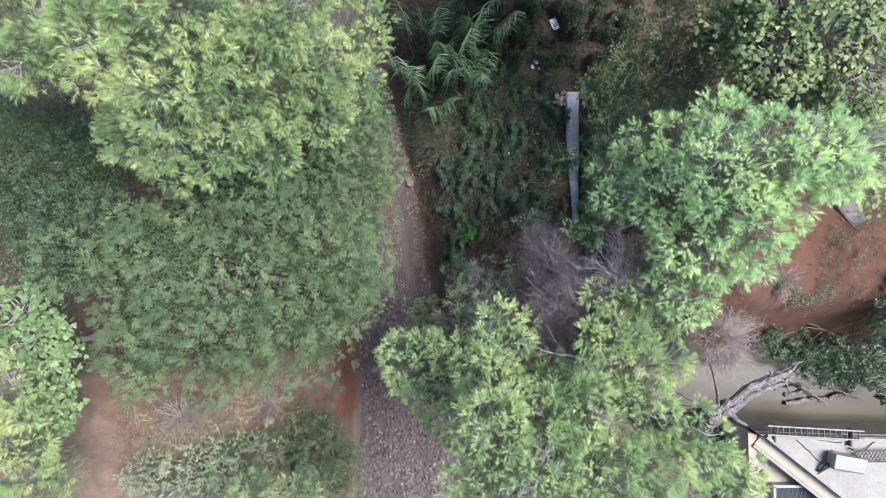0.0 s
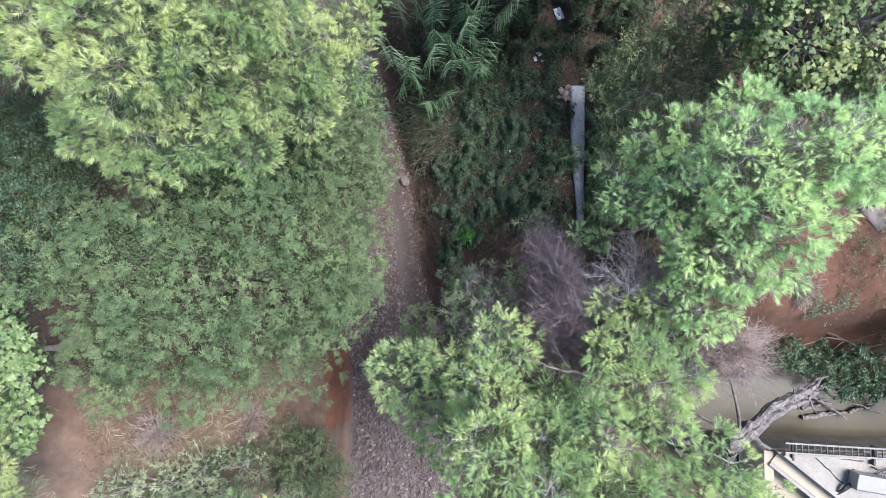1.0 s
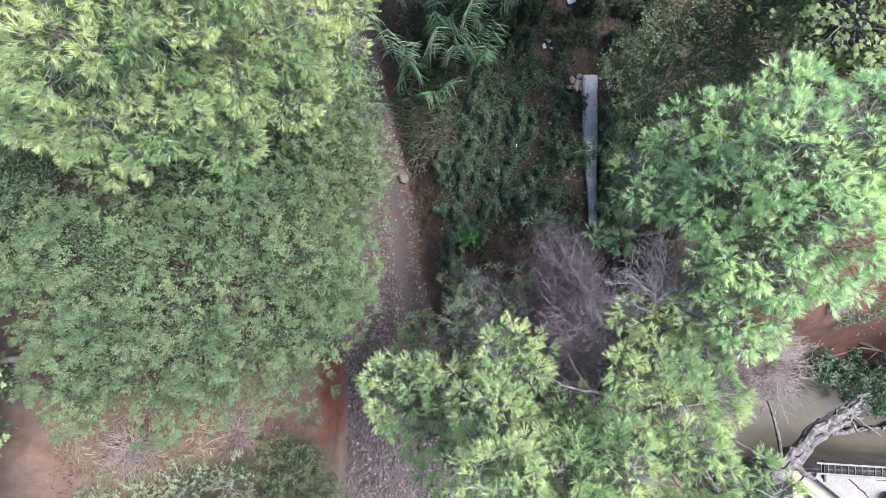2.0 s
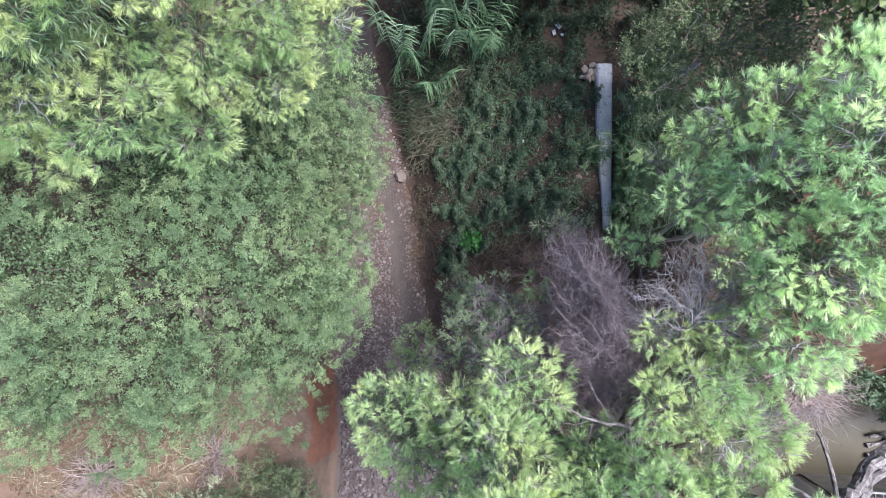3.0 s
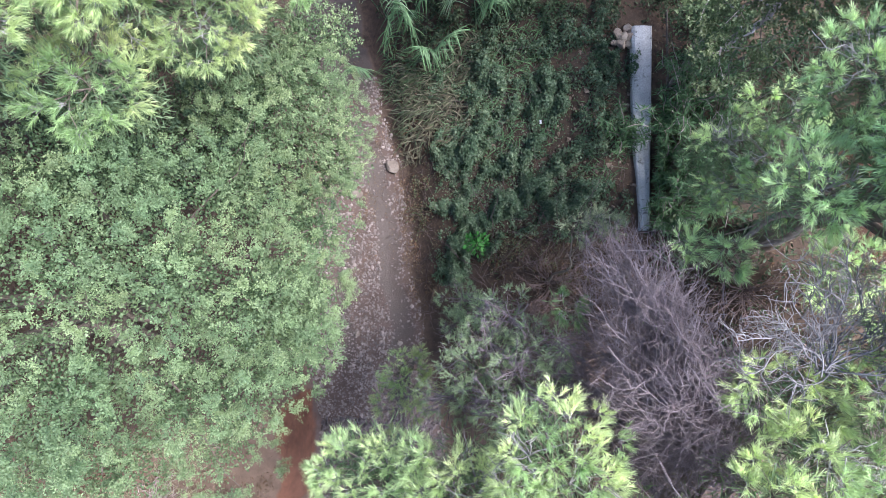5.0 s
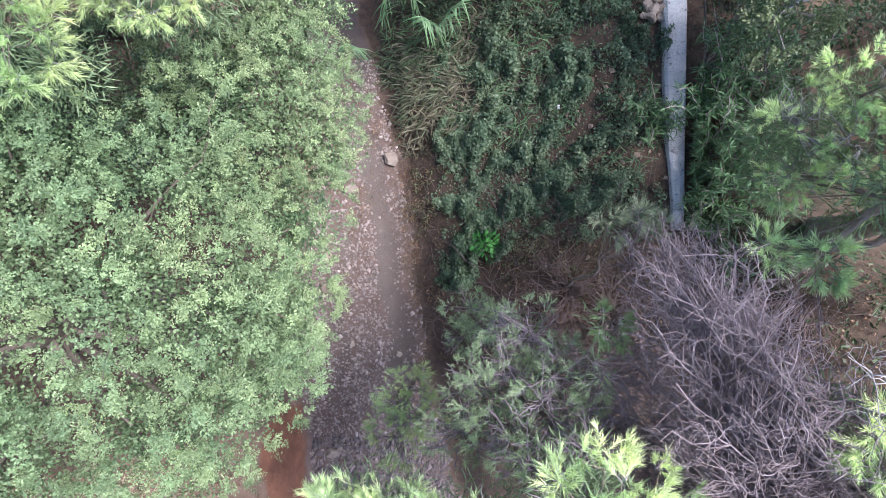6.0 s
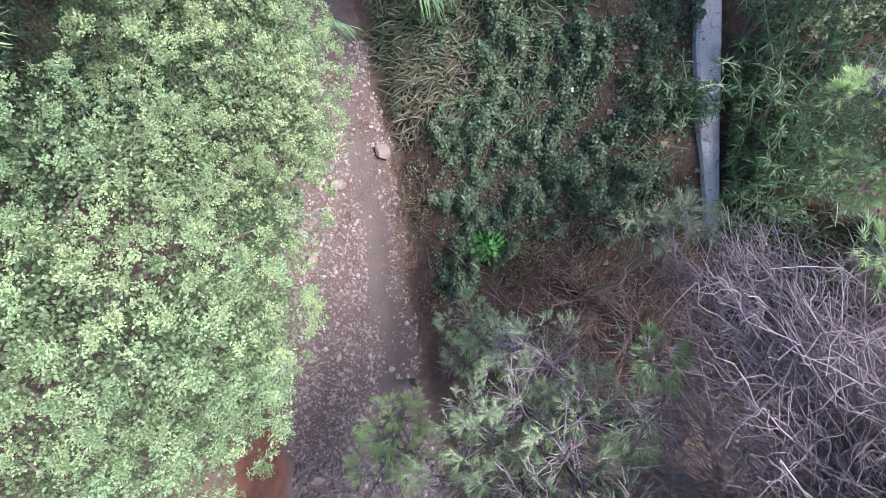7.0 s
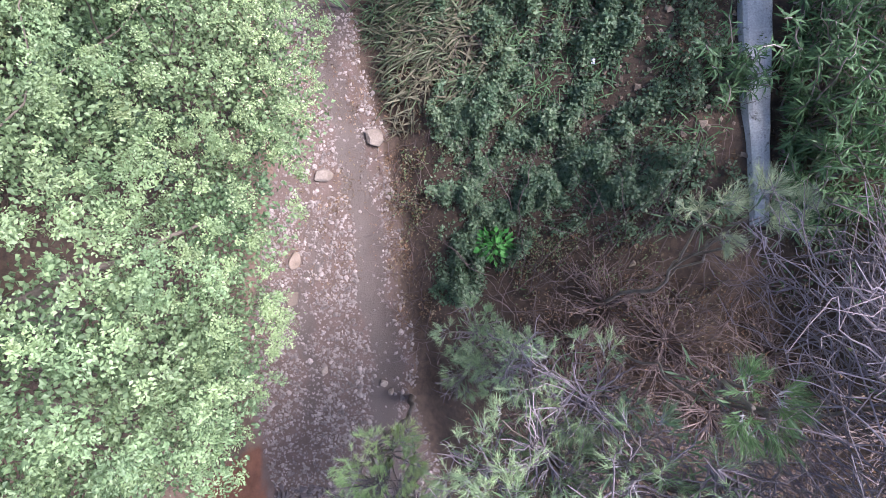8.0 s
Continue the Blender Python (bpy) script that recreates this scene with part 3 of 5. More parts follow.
def make_cables():
    for pts in ([(9.95, -5.05, 4.49), (10.0, -5.4, 4.47), (10.4, -5.75, 4.47), (10.75, -6.1, 4.47)], [(10.2, -5.2, 4.47), (10.7, -5.45, 4.47), (11.3, -5.5, 4.47)], [(10.6, -6.4, 4.47), (11.4, -5.9, 4.49), (12.4, -5.4, 4.49)]):
        t = thing("cable", pts[0], "thin dark cable lying loose on the white roof", "cable", "roof cables")
        p = np.concatenate([bough(pts[k], pts[k + 1], 5, 0, 0.12)[(k > 0):] for k in range(len(pts) - 1)])
        g = Geo()
        tube(g, p, [0.012] * len(p), 6)
        part("cable_line", g, BLACK, t, smooth=True)


make_cables()


def make_slab():
    t = thing("concrete_slab", (7.0, -2.35, 4.6), "pale concrete ledge with a rounded corner above the water", "ledge")
    bm = box(bmesh.new(), (1.53, 0.62, 3.4), (6.92, -2.74, 4.2), 0.2)
    part("ledge", bm, CONCRETE, t)
    g = Geo()
    a = np.linspace(0, 1, 9)
    tube(g, np.stack([8.35 + 0.85 * a, -2.15 - 0.95 * a ** 1.5, np.maximum(height(8.35 + 0.85 * a, -2.15 - 0.95 * a ** 1.5), 3.3) + 0.02], 1), [0.02] + [0.12] * 7 + [0.02], 8, 0.08)
    part("kerb", g, CONCRETE, t, "curved concrete kerb")
    b = thing("concrete_block", (11.4, 1.05, float(height(11.4, 1.05))), "grey concrete block half buried in the clay", "concrete block")
    # The dark cobble colour offsets the full sun on this block.
    part("block", box(bmesh.new(), (0.95, 0.5, 0.5), (11.4, 1.05, float(height(11.4, 1.05)) - 0.2), 0.07, -52), DARK_STONE, b)


make_slab()


# ---- trees ----
def billow(p, size):
    """Soft irregular swellings in space, about that many metres across, from -1 to 1."""
    r = np.random.default_rng(23)
    k = unit(r.normal(size=(24, 3))) * (3.1 / size * r.uniform(0.6, 1.5, (24, 1)))
    return np.sin(p @ k.T + r.uniform(0, 6.28, 24)).sum(1) / 5.5


def shell(lobes, per_square_metre, low=-0.25, swell=0.0, size=0.6, scatter=0.12, hollow=-0.75):
    """Points on the billowed outer skin of a crown made of lobes (x, y, z, radius), with the way out of the lobe."""
    L = np.array(lobes, float)
    pts, outs, owner = [], [], []
    for k, (x, y, z, r) in enumerate(L):
        n = max(3, int(per_square_metre * 2 * math.pi * r * r))
        d = unit(rng.normal(size=(n * 3, 3)))
        d = d[d[:, 2] > low][:n]
        c = np.array([x, y, z])
        w = billow(c + d * r, size)
        p = c + d * (r * np.array([1, 1, 0.8]) * rng.uniform(1 - scatter, 1 + scatter * 0.5, (len(d), 1)) + swell * w[:, None])
        inside = w < hollow
        for j, (a, b, e, q) in enumerate(L):
            if j != k:
                inside |= np.linalg.norm((p - (a, b, e)) / (q, q, 0.8 * q), axis=1) < 0.74
        pts.append(p[~inside]), outs.append(d[~inside]), owner.append(np.full((~inside).sum(), k))
    return np.concatenate(pts), np.concatenate(outs), np.concatenate(owner)


def spread_out(p, gap):
    """Indices of points that keep that distance from one another."""
    kept = []
    for k in range(len(p)):
        if not kept or np.min(np.sum((p[kept] - p[k]) ** 2, 1)) > gap * gap:
            kept.append(k)
    return np.array(kept)


def skeleton(t, foot, lobes, radius, bark, fork=0.45, twig_to=None, lumps=0.04, twig=0.011):
    """Trunk, one limb to each lobe, and thin twigs to the points twig_to."""
    L = np.array(lobes, float)
    top = np.average(L[:, :3], axis=0, weights=L[:, 3])
    foot = np.array([foot[0], foot[1], float(height(foot[0], foot[1])) - 0.15])
    top = foot + (top - foot) * 0.92
    trunk = bough(foot, top, 12, 0.0, 0.12)
    g = Geo()
    tube(g, trunk, np.linspace(radius, radius * 0.3, 12) * (1 + 0.5 * np.exp(-np.arange(12) * 1.5)), 12, lumps)
    part("trunk", g, bark, t, smooth=True)
    ends = []
    for k, (x, y, z, r) in enumerate(L):
        s = trunk[int(np.clip(rng.uniform(fork, 0.95) * 11, 0, 11))]
        b = bough(s, (x, y, z - 0.25 * r), 8, 0.02, 0.2)
        g = Geo()
        tube(g, b, np.linspace(radius * 0.32, 0.014, 8), 6, lumps)
        part("limb", g, bark, t, smooth=True)
        ends.append(b)
    if twig_to is not None:
        g = Geo()
        for p, k in twig_to:
            s = ends[k][int(rng.integers(4, 8))]
            tube(g, bough(s, p, 5, 0.0, 0.2), np.linspace(twig, 0.36 * twig, 5), 4)
        tagged(part("fine_branching", g, bark, t, smooth=True), kind="stuff")
    return trunk


def crown_filler(t, lobes, leaf, per, length, width, reach=0.85):
    """Denser growth deep inside the crown, broader leaves under it, in colours dimmed to paint the shade there."""
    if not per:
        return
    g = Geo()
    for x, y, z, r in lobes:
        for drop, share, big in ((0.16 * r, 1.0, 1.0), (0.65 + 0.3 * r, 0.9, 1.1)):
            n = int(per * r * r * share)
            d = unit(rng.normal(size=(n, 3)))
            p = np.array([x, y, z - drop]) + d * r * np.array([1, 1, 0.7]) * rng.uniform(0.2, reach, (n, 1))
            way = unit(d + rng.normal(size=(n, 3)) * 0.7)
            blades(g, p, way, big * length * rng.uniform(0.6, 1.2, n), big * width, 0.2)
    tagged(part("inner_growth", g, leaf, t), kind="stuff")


def twig_fan(geo, root, way, reach, count):
    """A bare branch end: crooked silver twigs that fork as they spread."""
    for _ in range(count):
        d = unit(way + rng.normal(size=3) * 0.75)
        b = bough(root, root + d * reach * rng.uniform(0.6, 1.1), 6, 0.0, 0.22)
        tube(geo, b, np.linspace(0.010, 0.0045, 6), 4)
        for _ in range(4):
            s = b[int(rng.integers(2, 6))]
            e2 = unit(d + rng.normal(size=3) * 0.8)
            tube(geo, bough(s, s + e2 * reach * rng.uniform(0.25, 0.5), 4, 0.0, 0.25), np.linspace(0.006, 0.003, 4), 3)


def pine(name, foot, lobes, radius, needle, label, shoots=14.0, count=32, group="pines", length=0.095, bare=0.0, spread=0.2, thick=0.0066, gap=0.19, inner=1500, wood=None, open_up=0.85):
    """A pine: limbs that end in domed pads, pads made of shoots that fan out, shoots bristling with needles that point along them."""
    t = thing(name, tuple(on_ground(*foot)), label, "pine tree", group)
    pads, out, owner = shell(lobes, 44.0, -0.2, 0.12, 0.6, 0.14, -2.0)
    pick = spread_out(pads, gap)
    pads, out, owner = pads[pick], out[pick], owner[pick]
    skeleton(t, foot, lobes, radius, PINE_BARK, twig_to=list(zip(pads - 0.08 * out, owner)))
    empty = rng.random(len(pads)) < bare
    if empty.any():
        g = Geo()
        for c, o in zip(pads[empty], out[empty]):
            twig_fan(g, c - o * 0.4, unit(o + np.array([0, 0, 0.3])), 0.42, 5)
        tagged(part("bare_branching", g, wood or SILVER_TWIG, t, "bare silver-grey twigs", smooth=True), kind="stuff")
        pads, out = pads[~empty], out[~empty]
    axis = unit(out * 0.75 + np.array([0, 0, 0.55]) + rng.normal(size=pads.shape) * 0.16)
    swell = rng.uniform(0.7, 1.2, len(pads))
    per = np.maximum(5, rng.poisson(shoots * swell))
    c, ax, sw = np.repeat(pads, per, 0), np.repeat(axis, per, 0), np.repeat(swell, per)
    d = unit(ax + unit(rng.normal(size=c.shape)) * open_up)
    size = spread * sw * rng.uniform(0.65, 1.05, len(c))
    base = c - ax * (0.45 * spread * sw)[:, None] + rng.normal(size=c.shape) * 0.02
    stems = Geo()
    blades(stems, base, d, size, 0.008, 0.4)
    tagged(part("shoot_growth", stems, SILVER_TWIG, t), kind="stuff")
    crown_filler(t, lobes, INNER_NEEDLES, inner, 0.15, 0.016, 0.85)
    B, Dr, S = np.repeat(base, count, 0), np.repeat(d, count, 0), np.repeat(size, count)
    a = rng.uniform(0.4, 1.0, len(B))
    s, _ = side_of(Dr)
    nd = unit(Dr + s * rng.uniform(0.25, 0.95, (len(B), 1)) * (1.5 - 0.8 * a[:, None]))
    g = Geo()
    needles(g, B + Dr * (S * a)[:, None], nd, length * rng.uniform(0.7, 1.2, len(B)), thick)
    part("crown", g, needle, t)
    return t


def broadleaf(name, foot, lobes, radius, leaf, label, category, gap=0.36, sprigs=15, leaves=24, size=0.044, ratio=0.58, reach=0.3, group="", bark=None, low=-0.3, twigs=0.35, swell=0.14, billows=0.7):
    """A small-leaved tree or bush: clusters of sprigs, every sprig set with leaves."""
    t = thing(name, tuple(on_ground(*foot)), label, category, group)
    pts, out, owner = shell(lobes, 44.0, low, swell, billows, 0.2, -2.0)
    pick = spread_out(pts, gap)
    pts, out, owner = pts[pick], out[pick], owner[pick]
    keep = rng.random(len(pts)) < twigs
    skeleton(t, foot, lobes, radius, bark or DARK_BARK, twig_to=list(zip(pts[keep], owner[keep])), fork=0.3)
    axis = unit(out * 0.85 + np.array([0, 0, 0.4]) + rng.normal(size=pts.shape) * 0.2)
    swell = rng.uniform(0.65, 1.2, len(pts))
    n = np.maximum(3, rng.poisson(sprigs * swell))
    c, o, w = np.repeat(pts, n, 0), np.repeat(axis, n, 0), np.repeat(swell, n)
    d = unit(o + unit(rng.normal(size=c.shape)) * 0.85)
    b0 = c - o * (0.35 * reach * w)[:, None] + rng.normal(size=c.shape) * 0.02
    run = reach * w * rng.uniform(0.7, 1.1, len(c))
    B, Dr, R = np.repeat(b0, leaves, 0), np.repeat(d, leaves, 0), np.repeat(run, leaves)
    a = rng.uniform(0.3, 1.0, len(B)) ** 0.7
    p = B + Dr * (R * a)[:, None] + rng.normal(size=B.shape) * 0.018
    ld = unit(Dr * 0.6 + rng.normal(size=B.shape) * 0.6)
    g = Geo()
    ln = size * rng.uniform(0.6, 1.25, len(B))
    face = unit(Dr * 0.9 + np.repeat(o, leaves, 0) * 0.4 + unit(rng.normal(size=B.shape)) * 0.55)
    blades(g, p, ld, ln, ln * ratio, 0.2, 0.0, face)
    part("crown", g, leaf, t)
    crown_filler(t, lobes, INNER_LEAF, 1800, 0.052, 0.04, 0.9)
    return t


PINE_A = [
    (-6.68, 3.42, 11.5, 0.90), (-5.11, 3.33, 12.0, 0.95), (-3.97, 3.07, 12.0, 0.90), (-3.44, 3.70, 11.0, 0.85), (-4.99, 2.19, 10.8, 0.85),
    (-4.42, 2.14, 10.0, 0.80), (-6.15, 2.25, 9.6, 0.60), (-3.45, 2.75, 8.4, 0.50), (-2.61, 3.73, 9.0, 0.80), (-1.99, 4.61, 8.5, 0.80),
    (-2.70, 3.05, 8.2, 0.75), (-1.81, 3.92, 8.0, 0.55), (-3.70, 2.00, 8.6, 0.60), (-4.25, 2.55, 12.3, 0.75), (-4.00, 3.60, 12.5, 1.00),
    (-2.76, 4.09, 11.0, 0.85), (-8.0, 3.75, 10.2, 0.85), (-8.0, 4.7, 10.5, 0.90), (-5.4, 1.75, 9.4, 0.55), (-2.35, 3.45, 9.1, 0.60), (-4.2, 3.0, 9.8, 0.85), (-3.3, 3.1, 9.5, 0.70), (-5.3, 2.9, 9.8, 0.80),
]
pine("pine_tree", (-5.4, 4.2), PINE_A, 0.26, NEEDLES_LIGHT, "tall pine with yellow-green needles on the high bank", bare=0.04)
PINE_B = [
    (4.05, 1.95, 9.5, 0.60), (4.15, 1.45, 9.7, 0.50), (4.45, 2.05, 9.9, 0.60), (5.05, 2.30, 10.3, 0.60), (4.00, 0.95, 10.4, 0.65),
    (4.60, 1.35, 11.4, 0.75), (5.30, 1.52, 11.6, 0.75), (6.10, 1.53, 11.6, 0.70), (6.95, 1.60, 11.3, 0.60), (4.95, 0.65, 11.3, 0.80),
    (4.55, 0.12, 10.7, 0.70), (5.15, 0.15, 11.1, 0.60), (4.25, -0.35, 10.2, 0.45), (3.35, 0.85, 9.8, 0.42), (4.45, -0.95, 10.2, 0.45),
    (4.85, -0.41, 10.4, 0.45), (5.60, 0.92, 11.3, 0.60), (2.85, 0.36, 8.3, 0.22), (3.15, 0.32, 8.5, 0.24), (4.00, 1.80, 6.8, 0.48),
    (4.45, 1.55, 7.1, 0.58), (4.05, 1.25, 6.7, 0.38), (4.50, 2.05, 7.1, 0.48), (5.0, 1.0, 7.0, 0.60), (5.6, 0.0, 7.2, 0.60),
]
pine("pine_tree", (5.7, 0.6), PINE_B, 0.22, NEEDLES_COOL, "green pine with open grey twigs beside the clay bank", bare=0.10)
PINE_C = [
    (1.24, -1.86, 8.9, 0.72), (0.44, -2.43, 8.4, 0.72), (-0.56, -2.54, 7.8, 0.72), (-1.11, -2.62, 7.4, 0.52), (-0.31, -3.18, 7.8, 0.62),
    (0.96, -2.67, 9.5, 0.72), (0.97, -3.32, 10.6, 0.83), (0.42, -3.48, 9.0, 0.62), (1.80, -3.05, 10.5, 0.67), (2.57, -3.01, 10.6, 0.67),
    (3.65, -2.16, 9.8, 0.57), (4.38, -2.20, 9.6, 0.48), (3.64, -2.85, 10.5, 0.57), (1.71, -3.88, 11.0, 0.76), (2.68, -3.88, 11.0, 0.76),
]
# Lobes past y = -5 carry the crown out of view to shade the bed.
PINE_C_REST = [
    (3.63, -3.86, 10.8, 0.67), (4.69, -3.69, 10.4, 0.67), (5.40, -4.29, 10.2, 0.57), (0.76, -4.15, 10.8, 0.72), (1.94, -4.55, 10.8, 0.76),
    (3.19, -4.73, 10.6, 0.76), (2.47, -5.48, 10.5, 0.86), (1.19, -5.21, 10.4, 0.83), (4.21, -5.04, 10.2, 0.76), (2.21, -2.69, 9.7, 0.40), (2.15, -2.5, 9.2, 0.42), (2.7, -2.55, 9.5, 0.42), (2.45, -2.85, 9.9, 0.42),
    (2.19, -3.42, 10.7, 0.48), (3.00, -1.80, 9.8, 0.42), (3.05, -0.88, 9.4, 0.36), (3.40, -1.00, 9.4, 0.36), (3.85, -0.95, 9.6, 0.42),
    (3.45, -1.50, 9.6, 0.45), (4.05, -1.45, 9.6, 0.45),
]
pine("pine_tree", (2.9, -4.2), PINE_C + PINE_C_REST, 0.22, NEEDLES, "bushy green pine leaning over the gravel stream", bare=0.08)
PINE_D = [(-8.74, -2.96, 9.2, 0.70), (-8.89, -4.18, 9.0, 0.80), (-8.70, -5.15, 8.6, 0.70)]
pine("pine_tree", (-9.9, -4.3), PINE_D, 0.11, NEEDLES_LIGHT, "young yellow-green pine on the dry slope", bare=0.04)
PINE_E = [(-4.37, -5.87, 7.5, 0.60), (-3.44, -5.95, 7.0, 0.50)]
pine("pine_tree", (-4.6, -6.6), PINE_E, 0.10, NEEDLES_LIGHT, "small pine with pale tips above the gully", bare=0.04)
SAPLING = [(-0.45, -1.62, 4.9, 0.30), (-0.52, -1.95, 4.8, 0.38), (-0.32, -2.2, 4.6, 0.42), (-0.6, -2.4, 4.4, 0.42)]
pine("pine_sapling", (-0.45, -2.3), SAPLING, 0.05, NEEDLES_LIGHT, "thin pale pine sapling standing at the stream edge", 11.0, 34, "saplings", 0.085, 0.12, 0.18, 0.0038, 0.17, inner=0, wood=DARK_TWIG)
UNDER_A = [(0.50, -0.65, 3.4, 0.36), (0.75, -0.95, 4.0, 0.38), (0.35, -1.1, 3.6, 0.34)]
UNDER_B = [(0.85, -0.66, 5.0, 0.32), (1.15, -0.68, 6.4, 0.34), (0.45, -1.28, 6.2, 0.36), (0.85, -1.10, 6.5, 0.36), (1.35, -0.92, 7.1, 0.32), (1.65, -0.88, 7.5, 0.30), (1.2, -1.4, 7.2, 0.40), (0.75, -1.65, 7.2, 0.42), (0.3, -1.75, 6.6, 0.40), (0.55, -1.3, 7.0, 0.34), (1.05, -1.25, 7.3, 0.34), (0.95, -1.75, 7.7, 0.40), (1.45, -1.55, 7.8, 0.36)]
UNDER_D = [(1.95, 0.66, 6.5, 0.2), (2.2, 0.64, 6.55, 0.22), (2.45, 0.58, 6.6, 0.2)]
UNDER_C = [(1.58, -0.36, 7.8, 0.15), (2.69, -0.45, 7.8, 0.14), (1.72, -0.48, 7.7, 0.12)]
pine("pine_sapling", (0.9, -0.9), UNDER_A, 0.05, BROOM, "feathery grey-green pine sapling on the bank", 14.0, 36, "saplings", 0.085, 0.20, 0.18, 0.0038, 0.16, inner=500, wood=DARK_TWIG)
pine("pine_sapling", (1.5, -1.9), UNDER_B, 0.08, BROOM, "feathery green pine sapling under the dead tree", 11.0, 28, "saplings", 0.075, 0.4, 0.16, 0.0036, 0.16, inner=500, wood=DEAD_WOOD)
pine("pine_sapling", (2.6, -1.0), UNDER_C, 0.02, TIP_NEEDLES, "slim sapling with bright green tips among dead branches", 14.0, 36, "saplings", 0.085, 0.00, 0.18, 0.0038, 0.16, inner=500, wood=DARK_TWIG)

pine("pine_sapling", (2.3, -0.4), UNDER_D, 0.03, SAGE, "wispy grey-green sapling top among dead branches", 14.0, 36, "saplings", 0.085, 0.0, 0.18, 0.0038, 0.16, inner=500, wood=DARK_TWIG)

OAK_A = [
    (-5.77, -0.11, 8.7, 1.20), (-4.37, 0.13, 8.6, 1.20), (-3.32, -0.11, 8.0, 1.10), (-2.46, -0.39, 7.2, 1.00), (-2.09, 0.60, 6.0, 0.90),
    (-3.04, 1.10, 7.0, 1.00), (-4.27, 1.29, 7.8, 1.00), (-5.51, 1.13, 8.2, 1.00), (-6.76, 0.50, 8.4, 1.00), (-7.86, -0.36, 8.2, 1.00),
    (-7.24, -1.48, 8.2, 1.00), (-5.91, -1.45, 8.4, 1.10), (-4.51, -1.48, 8.2, 1.10), (-3.43, -1.67, 7.6, 1.00), (-2.67, -1.64, 6.8, 0.90),
    (-4.59, -2.87, 6.8, 0.90), (-5.80, -2.93, 7.2, 0.90), (-7.03, -2.75, 7.4, 0.90), (-3.25, -2.74, 6.0, 0.70), (-7.80, -2.79, 7.2, 0.80),
    (-2.15, -1.30, 6.1, 0.72), (-2.35, -0.3, 5.0, 0.75), (-2.55, -1.2, 4.8, 0.70), (-2.0, -0.55, 6.2, 0.70),
]
OAK_A = [(x, y, z - (0.0, 0.6, 0.2)[k % 3], (0.88, 0.85, 0.83)[k % 3] * r) for k, (x, y, z, r) in enumerate(OAK_A)]
broadleaf("oak_tree", (-5.2, -0.6), OAK_A, 0.24, OAK_LEAF, "broad evergreen oak with small grey-green leaves", "oak tree", 0.265, 13, 27, group="oaks", reach=0.21, size=0.029, twigs=0.03, swell=0.34, billows=0.62)
OAK_B = [(-9.46, 1.84, 7.5, 1.20), (-9.86, 0.27, 7.5, 1.10), (-8.36, 0.77, 8.0, 0.90), (-9.46, -0.77, 7.5, 0.80), (-8.2, 1.9, 7.6, 1.0), (-10.4, 1.2, 7.5, 1.2), (-10.6, 2.8, 7.2, 1.2), (-9.2, 3.0, 7.4, 1.0)]
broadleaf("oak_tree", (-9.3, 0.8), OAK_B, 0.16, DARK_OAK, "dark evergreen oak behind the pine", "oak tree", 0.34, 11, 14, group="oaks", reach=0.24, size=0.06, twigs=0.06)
BUSH_A = [(-1.62, 1.85, 5.3, 0.58), (-2.15, 1.95, 5.6, 0.70), (-2.85, 2.10, 5.8, 0.75), (-1.75, 2.45, 5.2, 0.55), (-2.35, 2.75, 5.4, 0.75), (-3.20, 2.80, 5.6, 0.80), (-1.75, 1.55, 4.6, 0.40), (-1.95, 3.15, 4.7, 0.50), (-2.55, 3.45, 5.0, 0.65)]
broadleaf("bush", (-3.3, 2.4), BUSH_A, 0.09, BUSH_LEAF, "light green small-leaved bush hanging over the stream", "bush", 0.22, 11, 34, group="bushes", size=0.025, reach=0.17, twigs=0.12)
BUSH_B = [(-2.25, 3.95, 5.3, 0.55), (-2.6, 3.5, 5.4, 0.5), (-1.75, 3.95, 5.0, 0.40)]
broadleaf("bush", (-2.9, 3.9), BUSH_B, 0.06, BUSH_LEAF, "loose yellow-green bush under the tall pine", "bush", 0.3, 12, 14, group="bushes", size=0.045, reach=0.26)
# Added bush: its dark leaves paint the inner darkness below the pine.
BUSH_C = [(-4.3, 2.5, 5.4, 1.00), (-3.6, 1.7, 5.0, 0.80), (-4.9, 1.6, 5.6, 1.00), (-3.6, 3.4, 5.0, 0.90), (-2.6, 1.2, 4.3, 0.60), (-5.6, 2.8, 5.8, 1.00)]
broadleaf("bush", (-4.2, 2.2), BUSH_C, 0.08, DARK_OAK, "added dark-leaved bush painting the shade under the tall pine", "bush", 0.32, 10, 15, group="bushes", size=0.055, reach=0.24, twigs=0.1)
SHRUB_A = [(-6.81, -5.83, 5.5, 0.70), (-5.83, -5.45, 5.3, 0.60), (-5.16, -6.28, 5.5, 0.60), (-7.12, -6.31, 5.8, 0.60), (-7.7, -5.9, 5.7, 0.60), (-6.2, -6.4, 5.7, 0.70), (-4.95, -5.5, 4.7, 0.50)]
broadleaf("shrub", (-6.2, -6.0), SHRUB_A, 0.06, SAGE, "twiggy olive-green shrub on the dry slope", "shrub", 0.25, 11, 18, group="slope shrubs", size=0.05, ratio=0.3, twigs=1.0, bark=GREY_WOOD)
SHRUB_B = [(-3.68, -5.74, 3.2, 0.60), (-3.06, -6.47, 3.3, 0.55), (-4.34, -6.39, 3.6, 0.60), (-3.64, -6.81, 3.8, 0.60), (-4.3, -5.6, 3.2, 0.55), (-3.2, -7.2, 3.6, 0.60)]
